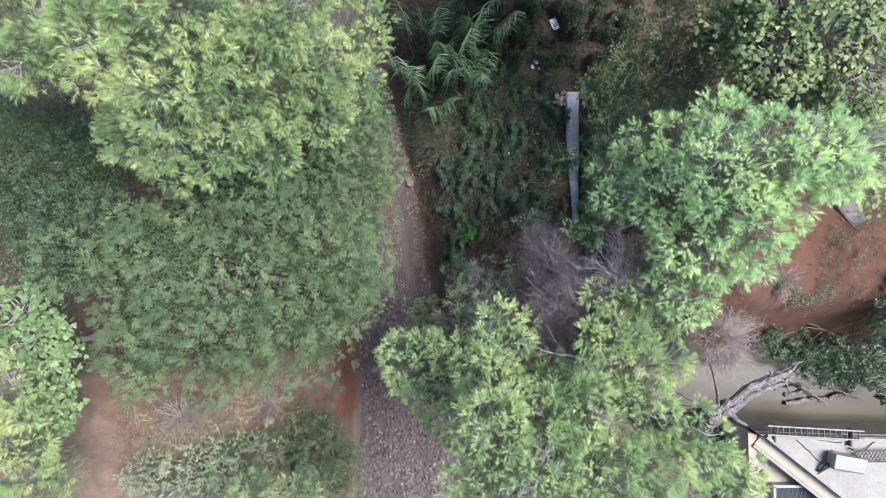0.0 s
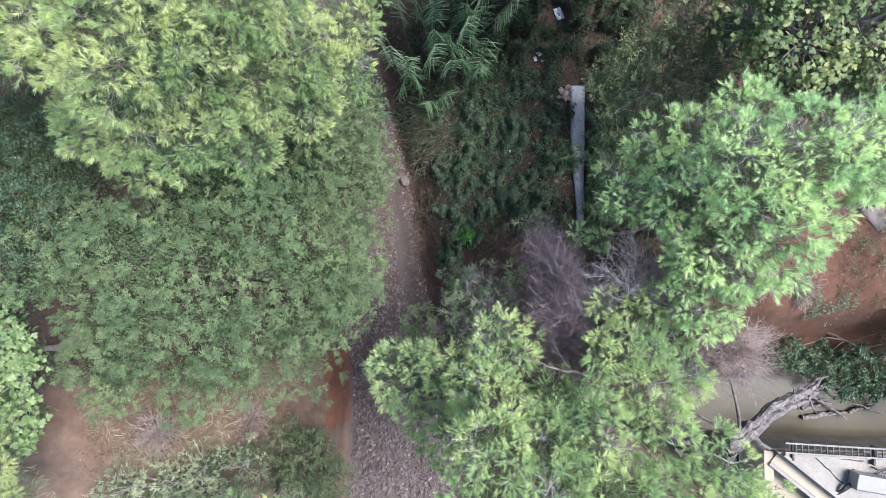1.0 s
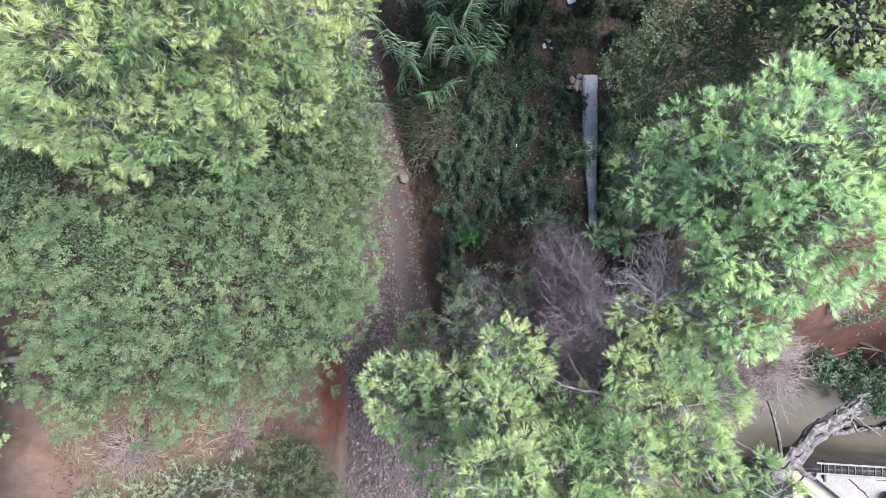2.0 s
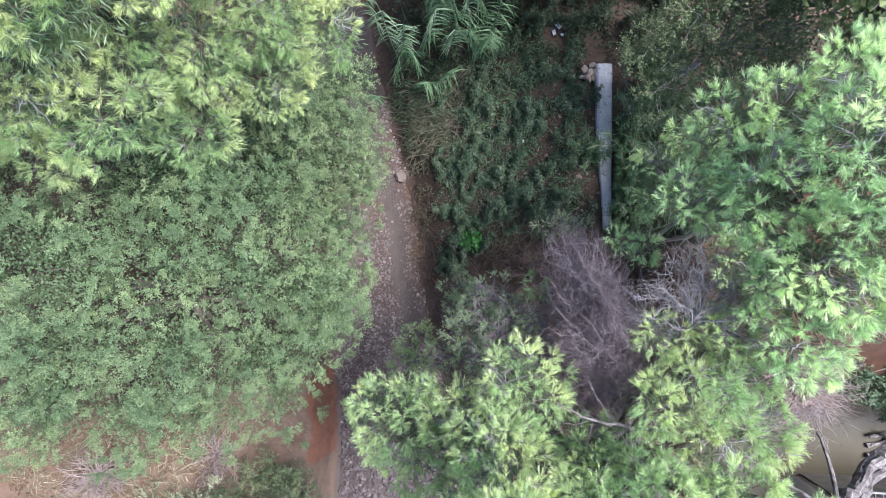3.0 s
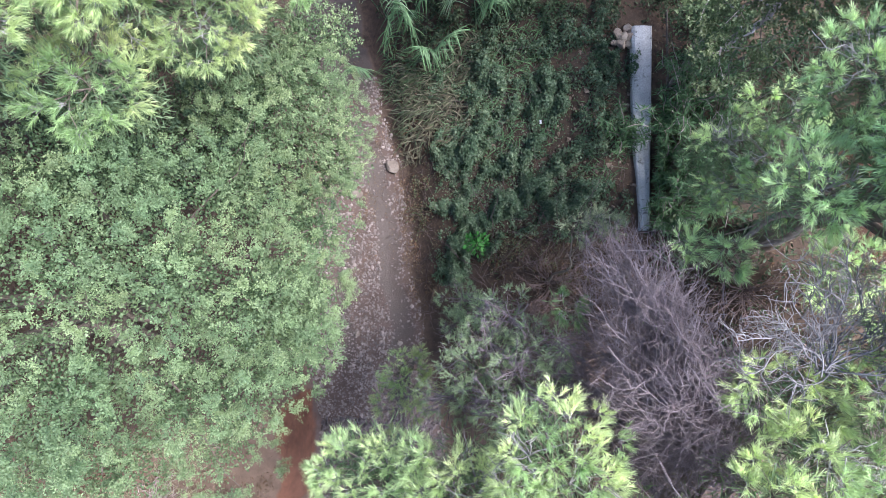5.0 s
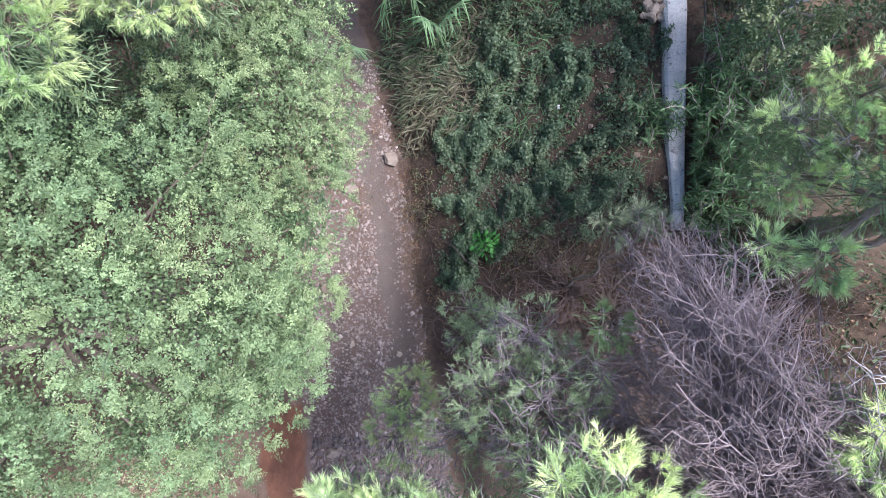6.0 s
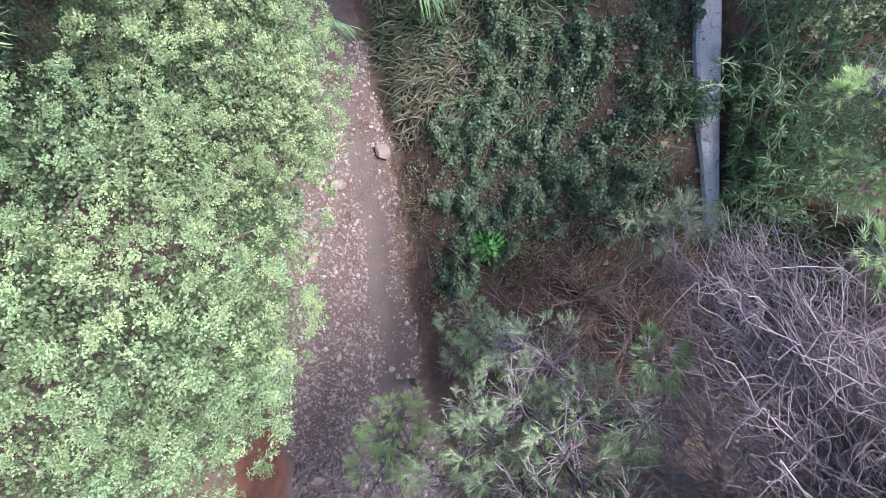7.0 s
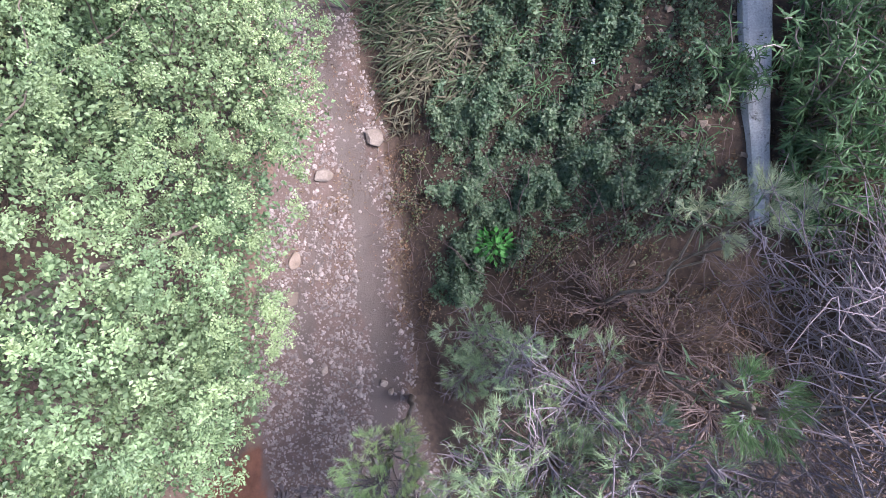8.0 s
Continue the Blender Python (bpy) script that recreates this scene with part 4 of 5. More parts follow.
broadleaf("shrub", (-3.7, -6.4), SHRUB_B, 0.06, OLIVE_LEAF, "feathery olive green shrub beside the gravel", "shrub", 0.25, 13, 18, group="slope shrubs", size=0.06, ratio=0.25, twigs=0.8)
SHRUB_C = [
    (4.62, 4.42, 7.2, 0.60), (5.27, 4.81, 7.6, 0.70), (5.92, 4.17, 7.6, 0.80), (5.37, 3.81, 7.0, 0.70), (6.12, 4.80, 8.0, 0.60),
    (4.53, 4.02, 6.2, 0.60), (6.14, 3.57, 7.4, 0.50), (4.0, 4.15, 6.3, 0.50), (4.3, 3.4, 5.8, 0.45),
]
broadleaf("shrub", (5.4, 4.3), SHRUB_C, 0.09, OLIVE_LEAF, "dull olive shrub with small leaves beside the wall", "shrub", 0.32, 13, 16, size=0.05, twigs=0.6, bark=GREY_WOOD)


def big_leaved(name, foot, lobes, radius, leaf, label, category, density, size):
    """A tree with broad lobed leaves on open grey branches."""
    t = thing(name, tuple(on_ground(*foot)), label, category)
    pts, out, owner = shell(lobes, density, -0.4)
    skeleton(t, foot, lobes, radius, GREY_WOOD, twig_to=list(zip(pts, owner)), fork=0.3, twig=0.02)
    n = np.full(len(pts), 7)
    c, o = np.repeat(pts, n, 0), np.repeat(out, n, 0)
    p = c + rng.normal(size=c.shape) * 0.11
    d = unit(o * np.array([1, 1, 0.2]) + rng.normal(size=c.shape) * np.array([0.7, 0.7, 0.2]))
    up = unit(np.array([0, 0, 1.0]) + rng.normal(size=c.shape) * 0.35 + o * 0.3)
    g = Geo()
    lobed_leaves(g, p, d, up, size * rng.uniform(0.6, 1.2, len(p)))
    part("crown", g, leaf, t)
    crown_filler(t, lobes, INNER_LEAF, 420, 0.10, 0.06, 0.85)


FIG = [(-8.77, -1.93, 8.5, 0.60), (-8.42, -2.57, 8.3, 0.50), (-9.06, -1.43, 8.6, 0.60), (-8.74, -3.51, 8.0, 0.50)]
big_leaved("fig_tree", (-9.0, -2.2), FIG, 0.09, FIG_LEAF, "fig tree with broad light green lobed leaves", "fig tree", 26.0, 0.155)
PLANE = [
    (6.10, 4.50, 8.8, 0.70), (6.65, 3.91, 9.5, 0.80), (7.45, 4.14, 9.8, 0.90), (8.47, 3.55, 9.6, 0.90), (7.52, 3.32, 8.8, 0.70),
    (8.46, 2.97, 8.8, 0.70), (7.02, 3.48, 8.2, 0.60), (6.87, 4.81, 9.5, 0.90), (8.43, 4.57, 9.8, 0.90), (8.95, 1.3, 8.6, 0.45), (9.1, 2.2, 8.6, 0.60),
]
# Unseen crown beyond the view's top edge, added to shade the ground below.
SHADE_CROWN = [(5.5, 6.5, 8.8, 1.0), (4.2, 7.1, 8.2, 1.0), (2.8, 7.6, 7.8, 1.0), (1.4, 8.0, 7.6, 1.0), (0.0, 8.4, 7.6, 1.0), (6.9, 6.7, 9.5, 1.0), (3.6, 8.4, 9.0, 1.1), (5.4, 8.2, 9.4, 1.1), (4.4, 6.7, 9.4, 1.0), (2.6, 6.9, 9.2, 1.1), (0.9, 7.1, 9.2, 1.1), (3.9, 6.0, 11.0, 0.9)]
big_leaved("plane_tree", (4.2, 8.2), SHADE_CROWN, 0.16, SHADE_CROWN_LEAF, "unseen added tree shading the ground past the view edge", "tree", 9.0, 0.18)
big_leaved("plane_tree", (7.6, 4.2), PLANE, 0.16, PLANE_LEAF, "open tree with yellowing lobed leaves and grey stems", "tree", 26.0, 0.115)


# ---- dead wood ----
def bezier(a, b, c, n, wild):
    """A bent line from a by b to c with soft crooks."""
    k = np.linspace(0, 1, n)[:, None]
    a, b, c = (np.asarray(q, float) for q in (a, b, c))
    p = a * (1 - k) ** 2 + 2 * b * k * (1 - k) + c * k * k
    ln = np.linalg.norm(c - a)
    for f in (0.8, 1.6, 2.7):
        p = p + np.sin(k * 6.28 * f + rng.uniform(0, 6.28)) * rng.normal(size=3) * ln * wild / f * np.sqrt(k)
    return p


def over_hollow(x, y):
    """How high the tangle of the dead tree stands."""
    return 9.4 - 1.2 * (max(0.0, y + 0.7) / 1.3) ** 2 - 1.5 * max(0.0, 2.5 - x) ** 2 - 0.5 * max(0.0, -1.0 - y)


def dead_tree():
    foot = np.array([5.3, -3.4, float(height(5.3, -3.4)) - 0.1])
    t = thing("dead_tree", tuple(foot), "leaning dead pine with tangled bare mauve-grey branches", "dead tree")
    hub = np.array([3.05, -1.95, 8.45])
    trunk = bezier(foot, (4.6, -3.1, 7.2), hub, 22, 0.02)
    g = Geo()
    tube(g, trunk, np.linspace(0.085, 0.035, 22), 8, 0.08)
    part("trunk", g, DEAD_WOOD, t, smooth=True)
    fine, mid = Geo(), Geo()
    for k in range(185):
        s = hub + rng.normal(size=3) * np.array([0.16, 0.16, 0.12])
        if k % 3 == 0:  # lower branches that sweep out under the rest
            s = trunk[int(rng.integers(11, 18))] + rng.normal(size=3) * 0.1
            e = np.array([rng.uniform(0.9, 2.2), rng.uniform(-2.0, -0.5), rng.uniform(6.0, 7.3)])
            m = (s + e) / 2 + np.array([0.1, -0.25, 0.5])
            thick = 0.8
        else:
            y = 0.66 - 2.4 * rng.random() ** 1.25
            lo = np.interp(y, [-1.8, -1.0, -0.3, 0.3, 0.8], [2.3, 1.75, 1.65, 1.85, 2.0])
            hi = np.interp(y, [-1.8, -1.0, -0.3, 0.3, 0.8], [3.2, 3.15, 3.0, 2.65, 2.25])
            x = lo + (hi - lo) * rng.random()
            e = np.array([x, y, over_hollow(x, y) - 1.3 * rng.random() ** 2])
            m = (s + e) / 2 + np.array([rng.uniform(-0.3, 0.15), rng.normal() * 0.25 - 0.1, rng.uniform(-0.1, 0.35)])
            thick = 1.35 if k < 16 else 1.0
        b = bezier(s, m, e, 16, 0.085)
        if k % 3 and (b[:, 0].min() < 1.62 or b[:, 1].max() > e[1] + 0.1 or b[:, 2].max() > 9.6):
            b = bezier(s, (s + e) / 2, e, 16, 0.02)
        g = Geo()
        tube(g, b, np.linspace(rng.uniform(0.006, 0.010) * thick, 0.003, 16), 5, 0.04)
        part("limb", g, DEAD_WOOD, t, smooth=True)
        for _ in range(14):
            i = int(rng.integers(3, 15))
            way = unit(b[i + 1] - b[i - 1])
            d = unit(way + rng.normal(size=3) * np.array([0.6, 0.6, 0.25]))
            ln = rng.uniform(0.2, 0.6) if b[i][1] < 0.15 else rng.uniform(0.1, 0.28)
            q = b[i]
            if k % 3 and q[0] + d[0] * ln < 1.6:
                continue
            c = bezier(q, q + d * ln * 0.5 + rng.normal(size=3) * 0.08, q + unit(d + way * 0.4) * ln, 8, 0.1)
            tube(mid, c, np.linspace(0.0045, 0.0025, 8), 4)
            for _ in range(3):
                j = int(rng.integers(2, 7))
                f = unit(unit(c[j + 1] - c[j - 1]) + rng.normal(size=3) * np.array([0.8, 0.8, 0.4]))
                l2 = rng.uniform(0.12, 0.38)
                tube(fine, bezier(c[j], c[j] + f * l2 * 0.5 + rng.normal(size=3) * 0.05, c[j] + f * l2, 4, 0.1), np.linspace(0.0032, 0.0018, 4), 3)
    tagged(part("branching", mid, DEAD_WOOD, t, smooth=True), kind="stuff")
    tagged(part("fine_branching", fine, DARK_TWIG, t, "dark brittle twigs", smooth=True), kind="stuff")


def dead_branch():
    """A bare silver branch of the pine that spreads over the hollow."""
    t = thing("dead_branch", (4.2, -0.8, 9.3), "bare silver-grey branch fanning out below the pine", "dead branch")
    root = np.array([3.42, -0.66, 9.7])
    g = Geo()
    tube(g, bezier((5.2, -0.4, 8.2), (4.4, -1.1, 9.0), root, 10, 0.06), np.linspace(0.026, 0.018, 10), 7, 0.1)
    part("limb", g, DARK_BARK, t, smooth=True)
    fine = Geo()
    for k in range(22):
        a = -0.4 + 3.5 * k / 21 + rng.normal() * 0.08
        ln = rng.uniform(0.55, 0.95)
        e = root + np.array([math.cos(a) * ln, math.sin(a) * ln, rng.uniform(-0.1, 0.4)])
        b = bezier(root + rng.normal(size=3) * 0.05, (root + e) / 2 + rng.normal(size=3) * 0.12, e, 12, 0.06)
        g = Geo()
        tube(g, b, np.linspace(0.0085, 0.0035, 12), 5, 0.04)
        part("side_branch", g, FAN_WOOD, t, smooth=True)
        for i in range(3, 12):
            for _ in range(3):
                d = unit(unit(e - root) + rng.normal(size=3) * np.array([0.8, 0.8, 0.35]))
                tube(fine, bezier(b[i], b[i] + d * 0.15 + rng.normal(size=3) * 0.05, b[i] + d * rng.uniform(0.12, 0.36), 6, 0.1), np.linspace(0.0042, 0.002, 6), 3)
    tagged(part("fine_branching", fine, FAN_WOOD, t, smooth=True), kind="stuff")


rng = np.random.default_rng(21)
dead_branch()
dead_tree()


def dead_limb():
    t = thing("broken_limb", (2.6, -2.1, 9.5), "pale barkless broken limb caught in the pine", "dead branch")
    g = Geo()
    tube(g, bough((1.95, -2.02, 9.5), (2.95, -2.2, 9.55), 12, 0.03, 0.2), np.linspace(0.018, 0.034, 12), 8, 0.06)
    part("limb", g, PALE_WOOD, t, smooth=True)
    g = Geo()
    for k in range(26):
        s = np.array([rng.uniform(1.95, 2.8), -2.0, 9.5])
        s[1] = -2.02 - 0.18 * (s[0] - 1.95)
        tube(g, bough(s, s + np.array([rng.uniform(-0.5, 0.1), rng.uniform(-0.5, 0.6), rng.uniform(-0.4, 0.1)]), 9, 0.1, 0.15), np.linspace(0.006, 0.003, 9), 4)
    tagged(part("fine_branching", g, DEAD_WOOD, t, smooth=True), kind="stuff")


dead_limb()


def leaning_trunk():
    foot = float(height(4.1, -4.0))
    t = thing("dead_pine", (4.1, -4.0, foot), "split grey dead trunk arching out of the pine over water", "tree trunk")
    line = np.array([(4.1, -4.0, foot - 0.1), (4.2, -3.9, 6.0), (4.5, -3.6, 8.6), (5.2, -3.3, 9.7), (5.7, -3.18, 9.4), (6.56, -3.05, 8.6), (7.5, -2.97, 7.8), (8.35, -2.95, 7.1)])
    k = np.linspace(0, 7, 34)
    line = np.stack([np.interp(k, np.arange(8), line[:, j]) for j in range(3)], 1) + rng.normal(size=(34, 3)) * 0.025
    for k in range(7):
        a = k * 0.9 + np.linspace(0, 1.6, 34)
        r = np.interp(np.arange(34), [0, 10, 18, 26, 33], [0.12, 0.115, 0.105, 0.12, 0.13])[:, None] * (1.0 if k else 0.0)
        off = np.stack([0.3 * np.cos(a), np.cos(a), np.sin(a)], 1) * r
        g = Geo()
        tube(g, line + off, np.interp(np.arange(34), [0, 10, 18, 26, 33], [0.085, 0.08, 0.07, 0.062, 0.03]) * rng.uniform(0.75, 1.15), 8, 0.16)
        part("trunk", g, PALE_WOOD, t)
    for _ in range(16):
        s = line[int(rng.integers(27, 34))]
        d = unit(np.array([rng.uniform(-0.2, 1.0), rng.uniform(-0.9, 0.9), rng.uniform(-0.5, 0.5)]))
        g = Geo()
        n = rng.uniform(0.15, 0.42)
        tube(g, bough(s, s + d * n, 6, 0, 0.5), np.linspace(0.045, 0.008, 6), 6, 0.15)
        part("stub", g, PALE_WOOD, t)
    for a, b, r in (((5.4, -3.2, 9.6), (5.55, -2.4, 8.9), 0.035), ((5.5, -3.2, 9.5), (6.1, -3.55, 9.3), 0.06), ((5.3, -3.2, 9.6), (4.7, -2.9, 9.3), 0.04)):
        g = Geo()
        tube(g, bough(a, b, 8, 0.03, 0.2), np.linspace(r, r * 0.5, 8), 8, 0.1)
        part("limb", g, PALE_WOOD, t)


leaning_trunk()


def timbers():
    for a, b, r in (((10.57, -4.77, 2.96), (11.8, -4.62, 3.0), 0.085), ((10.57, -4.54, 2.96), (11.4, -4.35, 3.0), 0.06), ((11.6, -4.2, 3.3), (12.9, -4.68, 3.05), 0.03), ((10.9, -4.2, 3.2), (11.8, -4.8, 3.1), 0.045), ((11.9, -4.6, 3.0), (12.6, -4.4, 3.05), 0.07), ((10.6, -4.3, 3.0), (11.2, -4.2, 3.1), 0.05)):
        t = thing("timber", a, "brown driftwood pole stranded at the water's edge", "driftwood", "driftwood")
        g = Geo()
        tube(g, bough(a, b, 11, 0.0, 0.16), np.linspace(r * 0.8, r * 0.5, 11), 8, 0.2)
        part("pole", g, PALE_WOOD, t)


timbers()


def dry_shrub(at, reach, label, wood=None, rods=90):
    t = thing("dry_shrub", at, label, "shrub", "dry shrubs")
    g = Geo()
    tips = []
    for _ in range(rods):
        d = unit(rng.normal(size=3) * np.array([1, 1, 0.5]) + np.array([0, 0, 0.55]))
        b = bough(at, np.asarray(at) + d * reach * rng.uniform(0.5, 1.0), 7, 0.1, 0.3)
        tube(g, b, np.linspace(0.012, 0.003, 7), 3)
        for _ in range(5):
            s = b[int(rng.integers(2, 7))]
            e2 = unit(d + rng.normal(size=3) * 0.7)
            tube(g, bough(s, s + e2 * reach * 0.3, 4, 0.05, 0.4), np.linspace(0.005, 0.002, 4), 3)
            tips.append(s + e2 * reach * 0.28)
    tagged(part("fine_branching", g, wood or DRY_TWIG, t, smooth=True), kind="stuff")
    g = Geo()
    tips = np.repeat(np.array(tips), 3, 0)
    blades(g, tips + rng.normal(size=tips.shape) * 0.04, unit(rng.normal(size=tips.shape)), 0.035, 0.016)
    tagged(part("dead_leafage", g, DRY_LEAF, t), kind="stuff")


dry_shrub((7.15, -2.4, 5.88), 1.05, "dry pinkish-brown leafless shrub on the ledge", None, 190)
dry_shrub((6.6, -2.3, 5.88), 0.8, "dry pinkish-brown leafless shrub on the ledge", None, 120)
dry_shrub((8.3, -2.1, float(height(8.3, -2.1))), 0.7, "dry pinkish shrub beside the concrete kerb")
dry_shrub((7.6, -0.6, float(height(7.6, -0.6))), 0.6, "small dry twiggy shrub on red clay")
dry_shrub((9.0, -0.9, float(height(9.0, -0.9))), 0.55, "dry twiggy shrub with pale dead leaves on clay")
dry_shrub((-6.9, -4.4, float(height(-6.9, -4.4))), 0.8, "dry brown shrub on the red slope")
for x, y, r in ((1.9, -0.9, 1.2), (2.6, -1.6, 1.3), (1.7, -1.8, 1.1), (3.1, -0.8, 1.2), (3.6, -1.7, 1.3), (2.4, -0.4, 1.0), (4.2, -0.9, 1.1), (2.6, -2.6, 1.2), (5.0, -1.4, 1.1), (4.6, -2.2, 1.2), (5.2, -0.3, 1.0)):
    dry_shrub((x, y, float(height(x, y)) + 0.02), r, "dense mauve-brown dead brush below the dead tree", BRUSH, 60)
dry_shrub((-5.2, -4.6, float(height(-5.2, -4.6))), 0.8, "dry tan shrub at the gully edge")


# ---- ivy, reeds and undergrowth ----
CLEAR = [(3.38, 6.7, 0.42), (2.75, 5.45, 0.32), (3.7, 5.0, 0.25)]  # bare spots with rubbish


def cover(name, label, category, spots, leaf, count, size, ratio=0.75, tall=0.25, flat=0.8):
    """Creeping plants: mats of leaves that follow the ground round the spots (x, y, radius, density)."""
    g = Geo()
    S = np.array(spots, float)
    w = S[:, 2] ** 2 * S[:, 3]
    pick = rng.choice(len(S), count, p=w / w.sum())
    r = np.sqrt(rng.random(count)) * S[pick, 2]
    a = rng.uniform(0, 2 * math.pi, count)
    x, y = S[pick, 0] + r * np.cos(a), S[pick, 1] + r * np.sin(a)
    lump = 0.6 * mottle(x, y, 0.55) + 0.45 * mottle(y + 9, x, 0.22)
    keep = rng.random(count) < np.clip(0.5 + 1.1 * lump, 0.05, 1) * np.clip(1.25 - (r / S[pick, 2]) ** 3, 0.1, 1)
    for cx, cy, cr in CLEAR:
        keep &= np.hypot(x - cx, y - cy) > cr * rng.uniform(0.7, 1.1, count)
    x, y, lump = x[keep], y[keep], lump[keep]
    up = tall * np.clip(0.3 + 1.3 * lump, 0.02, 1.8) * rng.uniform(0.35, 1.0, len(x))
    p = on_ground(x, y, up + 0.015)
    d = unit(rng.normal(size=p.shape) * np.array([1, 1, 1 - flat]) + np.array([-0.25, 0, 0.1]))
    ln = size * rng.uniform(0.4, 1.25, len(p))
    blades(g, p, d, ln, ln * ratio, 0.15, 0.15)
    ob = new(name, g.mesh(name, leaf))
    return tagged(ob, label, category, kind="stuff")


BANK = [(0.35, 2.6, 0.6, 1), (0.9, 2.2, 0.8, 0.8), (0.7, 0.7, 0.7, 1.1), (1.6, 1.5, 0.9, 0.9), (1.6, 3.2, 1.0, 0.6), (2.6, 3.6, 0.8, 0.5), (1.2, 1.4, 0.8, 1.2), (2.2, 1.5, 0.6, 0.9), (2.3, 2.2, 0.8, 0.6), (0.4, 3.9, 0.7, 0.4),
        (2.5, 1.2, 0.7, 0.5), (0.05, 0.05, 0.3, 0.8), (0.3, -0.1, 0.5, 0.8), (3.4, 4.1, 0.5, 0.8), (1.2, 4.7, 1.0, 0.4), (2.6, 4.9, 0.9, 0.4), (0.2, 1.5, 0.45, 0.9), (3.4, 2.6, 0.5, 0.4), (3.2, 1.2, 0.6, 0.4)]
cover("ivy", "dark green ivy creeping over the shaded bank", "ivy", BANK, IVY_LEAF, 175000, 0.055, 0.8, 0.34)
cover("shade_plants", "leafy ground plants darkened for the shade under the trees", "undergrowth", [(4.2, 7.0, 1.6, 1), (5.7, 7.2, 1.4, 1), (3.0, 6.4, 1.0, 1), (5.0, 5.6, 1.0, 1), (0.2, 6.6, 1.4, 1), (1.8, 7.4, 1.4, 1)], UNDER_LEAF, 52000, 0.08, 0.5, 0.4)
cover("bank_weeds", "dull low weeds and seedlings all over the bank", "weeds", [(1.0, 1.4, 1.9, 1), (2.2, 3.0, 1.9, 1), (0.8, 3.6, 1.4, 1), (2.6, 0.6, 1.2, 0.6), (1.6, 5.2, 1.6, 1)], SHRUB_LEAF, 42000, 0.045, 0.5, 0.28)
IVY_EDGE = [(9.8, -2.85, 3.9, 0.45), (10.4, -3.05, 3.9, 0.60), (11.2, -3.3, 3.9, 0.65), (12.0, -3.35, 3.9, 0.70), (12.9, -3.45, 3.9, 0.80), (9.5, -2.6, 4.1, 0.35), (12.7, -2.1, 4.6, 0.70), (13.3, -1.3, 4.8, 0.80)]
broadleaf("ivy_bush", (10.9, -2.2), IVY_EDGE, 0.05, IVY_LEAF, "dark green ivy mass hanging over the water's edge", "ivy", 0.24, 13, 10, size=0.07, ratio=0.75, reach=0.2)
cover("weeds", "sparse green weeds on the red clay", "weeds", [(9.75, -1.35, 0.45, 1.6), (10.6, -1.5, 0.5, 0.9), (11.3, 0.2, 0.6, 0.8), (9.0, -0.95, 0.35, 1.0), (12.5, 1.2, 1.2, 0.5), (11.2, -0.7, 0.9, 0.35), (7.4, 0.1, 0.3, 1.2)], IVY_LEAF, 9000, 0.05, 0.6, 0.25)
cover("clay_litter", "brown leaves and bits strewn over the red clay", "leaf litter", [(9.0, -0.6, 2.0, 0.5), (10.5, 0.8, 1.4, 1.2), (11.5, -0.5, 1.5, 1.0), (8.2, -1.2, 0.8, 1)], DRY_LEAF, 6000, 0.05, 0.5, 0.02, 0.9)
cover("slope_litter", "dry leaves and bits strewn over the sunny slope", "leaf litter", [(-7.2, -4.5, 1.3, 1), (-6.0, -4.5, 1.1, 1), (-5.2, -4.2, 0.9, 1), (-8.0, -5.0, 0.9, 1), (-4.4, -4.8, 0.9, 1), (-7.6, -3.6, 0.9, 1)], DRY_LEAF, 11000, 0.075, 0.35, 0.04, 0.85)
cover("undergrowth", "undergrowth behind the concrete wall, darkened for its shade", "undergrowth", [(5.0, 1.6, 0.8, 1.4), (5.1, 2.6, 0.9, 1.4), (4.9, 0.5, 0.9, 1.0), (5.6, -0.6, 1.0, 0.8), (5.6, 4.0, 1.4, 1), (4.75, 3.4, 0.5, 1.5), (-0.2, 5.2, 0.8, 0.8), (2.2, 5.6, 1.0, 0.7), (3.4, 5.9, 1.2, 1.6), (5.0, 6.4, 1.6, 1.2), (1.0, 6.6, 1.6, 1.6), (-0.6, 6.0, 1.0, 1.2), (3.0, 7.6, 1.7, 1.8), (1.9, 5.9, 0.9, 1.4), (7.6, 6.0, 2.0, 0.8), (7.6, 3.6, 1.5, 1.2), (9.5, 4.0, 1.6, 0.8), (-1.0, 8.0, 1.6, 0.8)], UNDER_LEAF, 80000, 0.09, 0.5, 0.8)
cover("leaf_litter", "brown fallen leaves scattered under the trees", "leaf litter", [(1.4, 2.0, 3.2, 1), (2.6, 0.0, 1.6, 1.2), (5.2, -0.2, 1.6, 1.0), (-0.55, 1.0, 0.5, 3.2), (-0.4, -0.6, 0.5, 3.2), (-0.6, 3.0, 0.5, 3), (-0.5, 0.2, 0.5, 3), (-0.7, 2.0, 0.5, 3), (4.0, 5.6, 2.4, 0.6), (1.0, -1.6, 1.2, 0.8), (4.9, 2.4, 1.2, 1)], DRY_LEAF, 42000, 0.052, 0.5, 0.015, 0.9)
cover("bank_herbs", "low green weeds along the foot of the red bank", "weeds", [(-3.25, -0.6, 0.35, 1), (-3.4, -1.6, 0.35, 1), (-3.35, -2.4, 0.3, 1), (-3.2, 0.6, 0.35, 1), (-3.1, 3.0, 0.5, 1)], SHRUB_LEAF, 7000, 0.04, 0.5, 0.2)
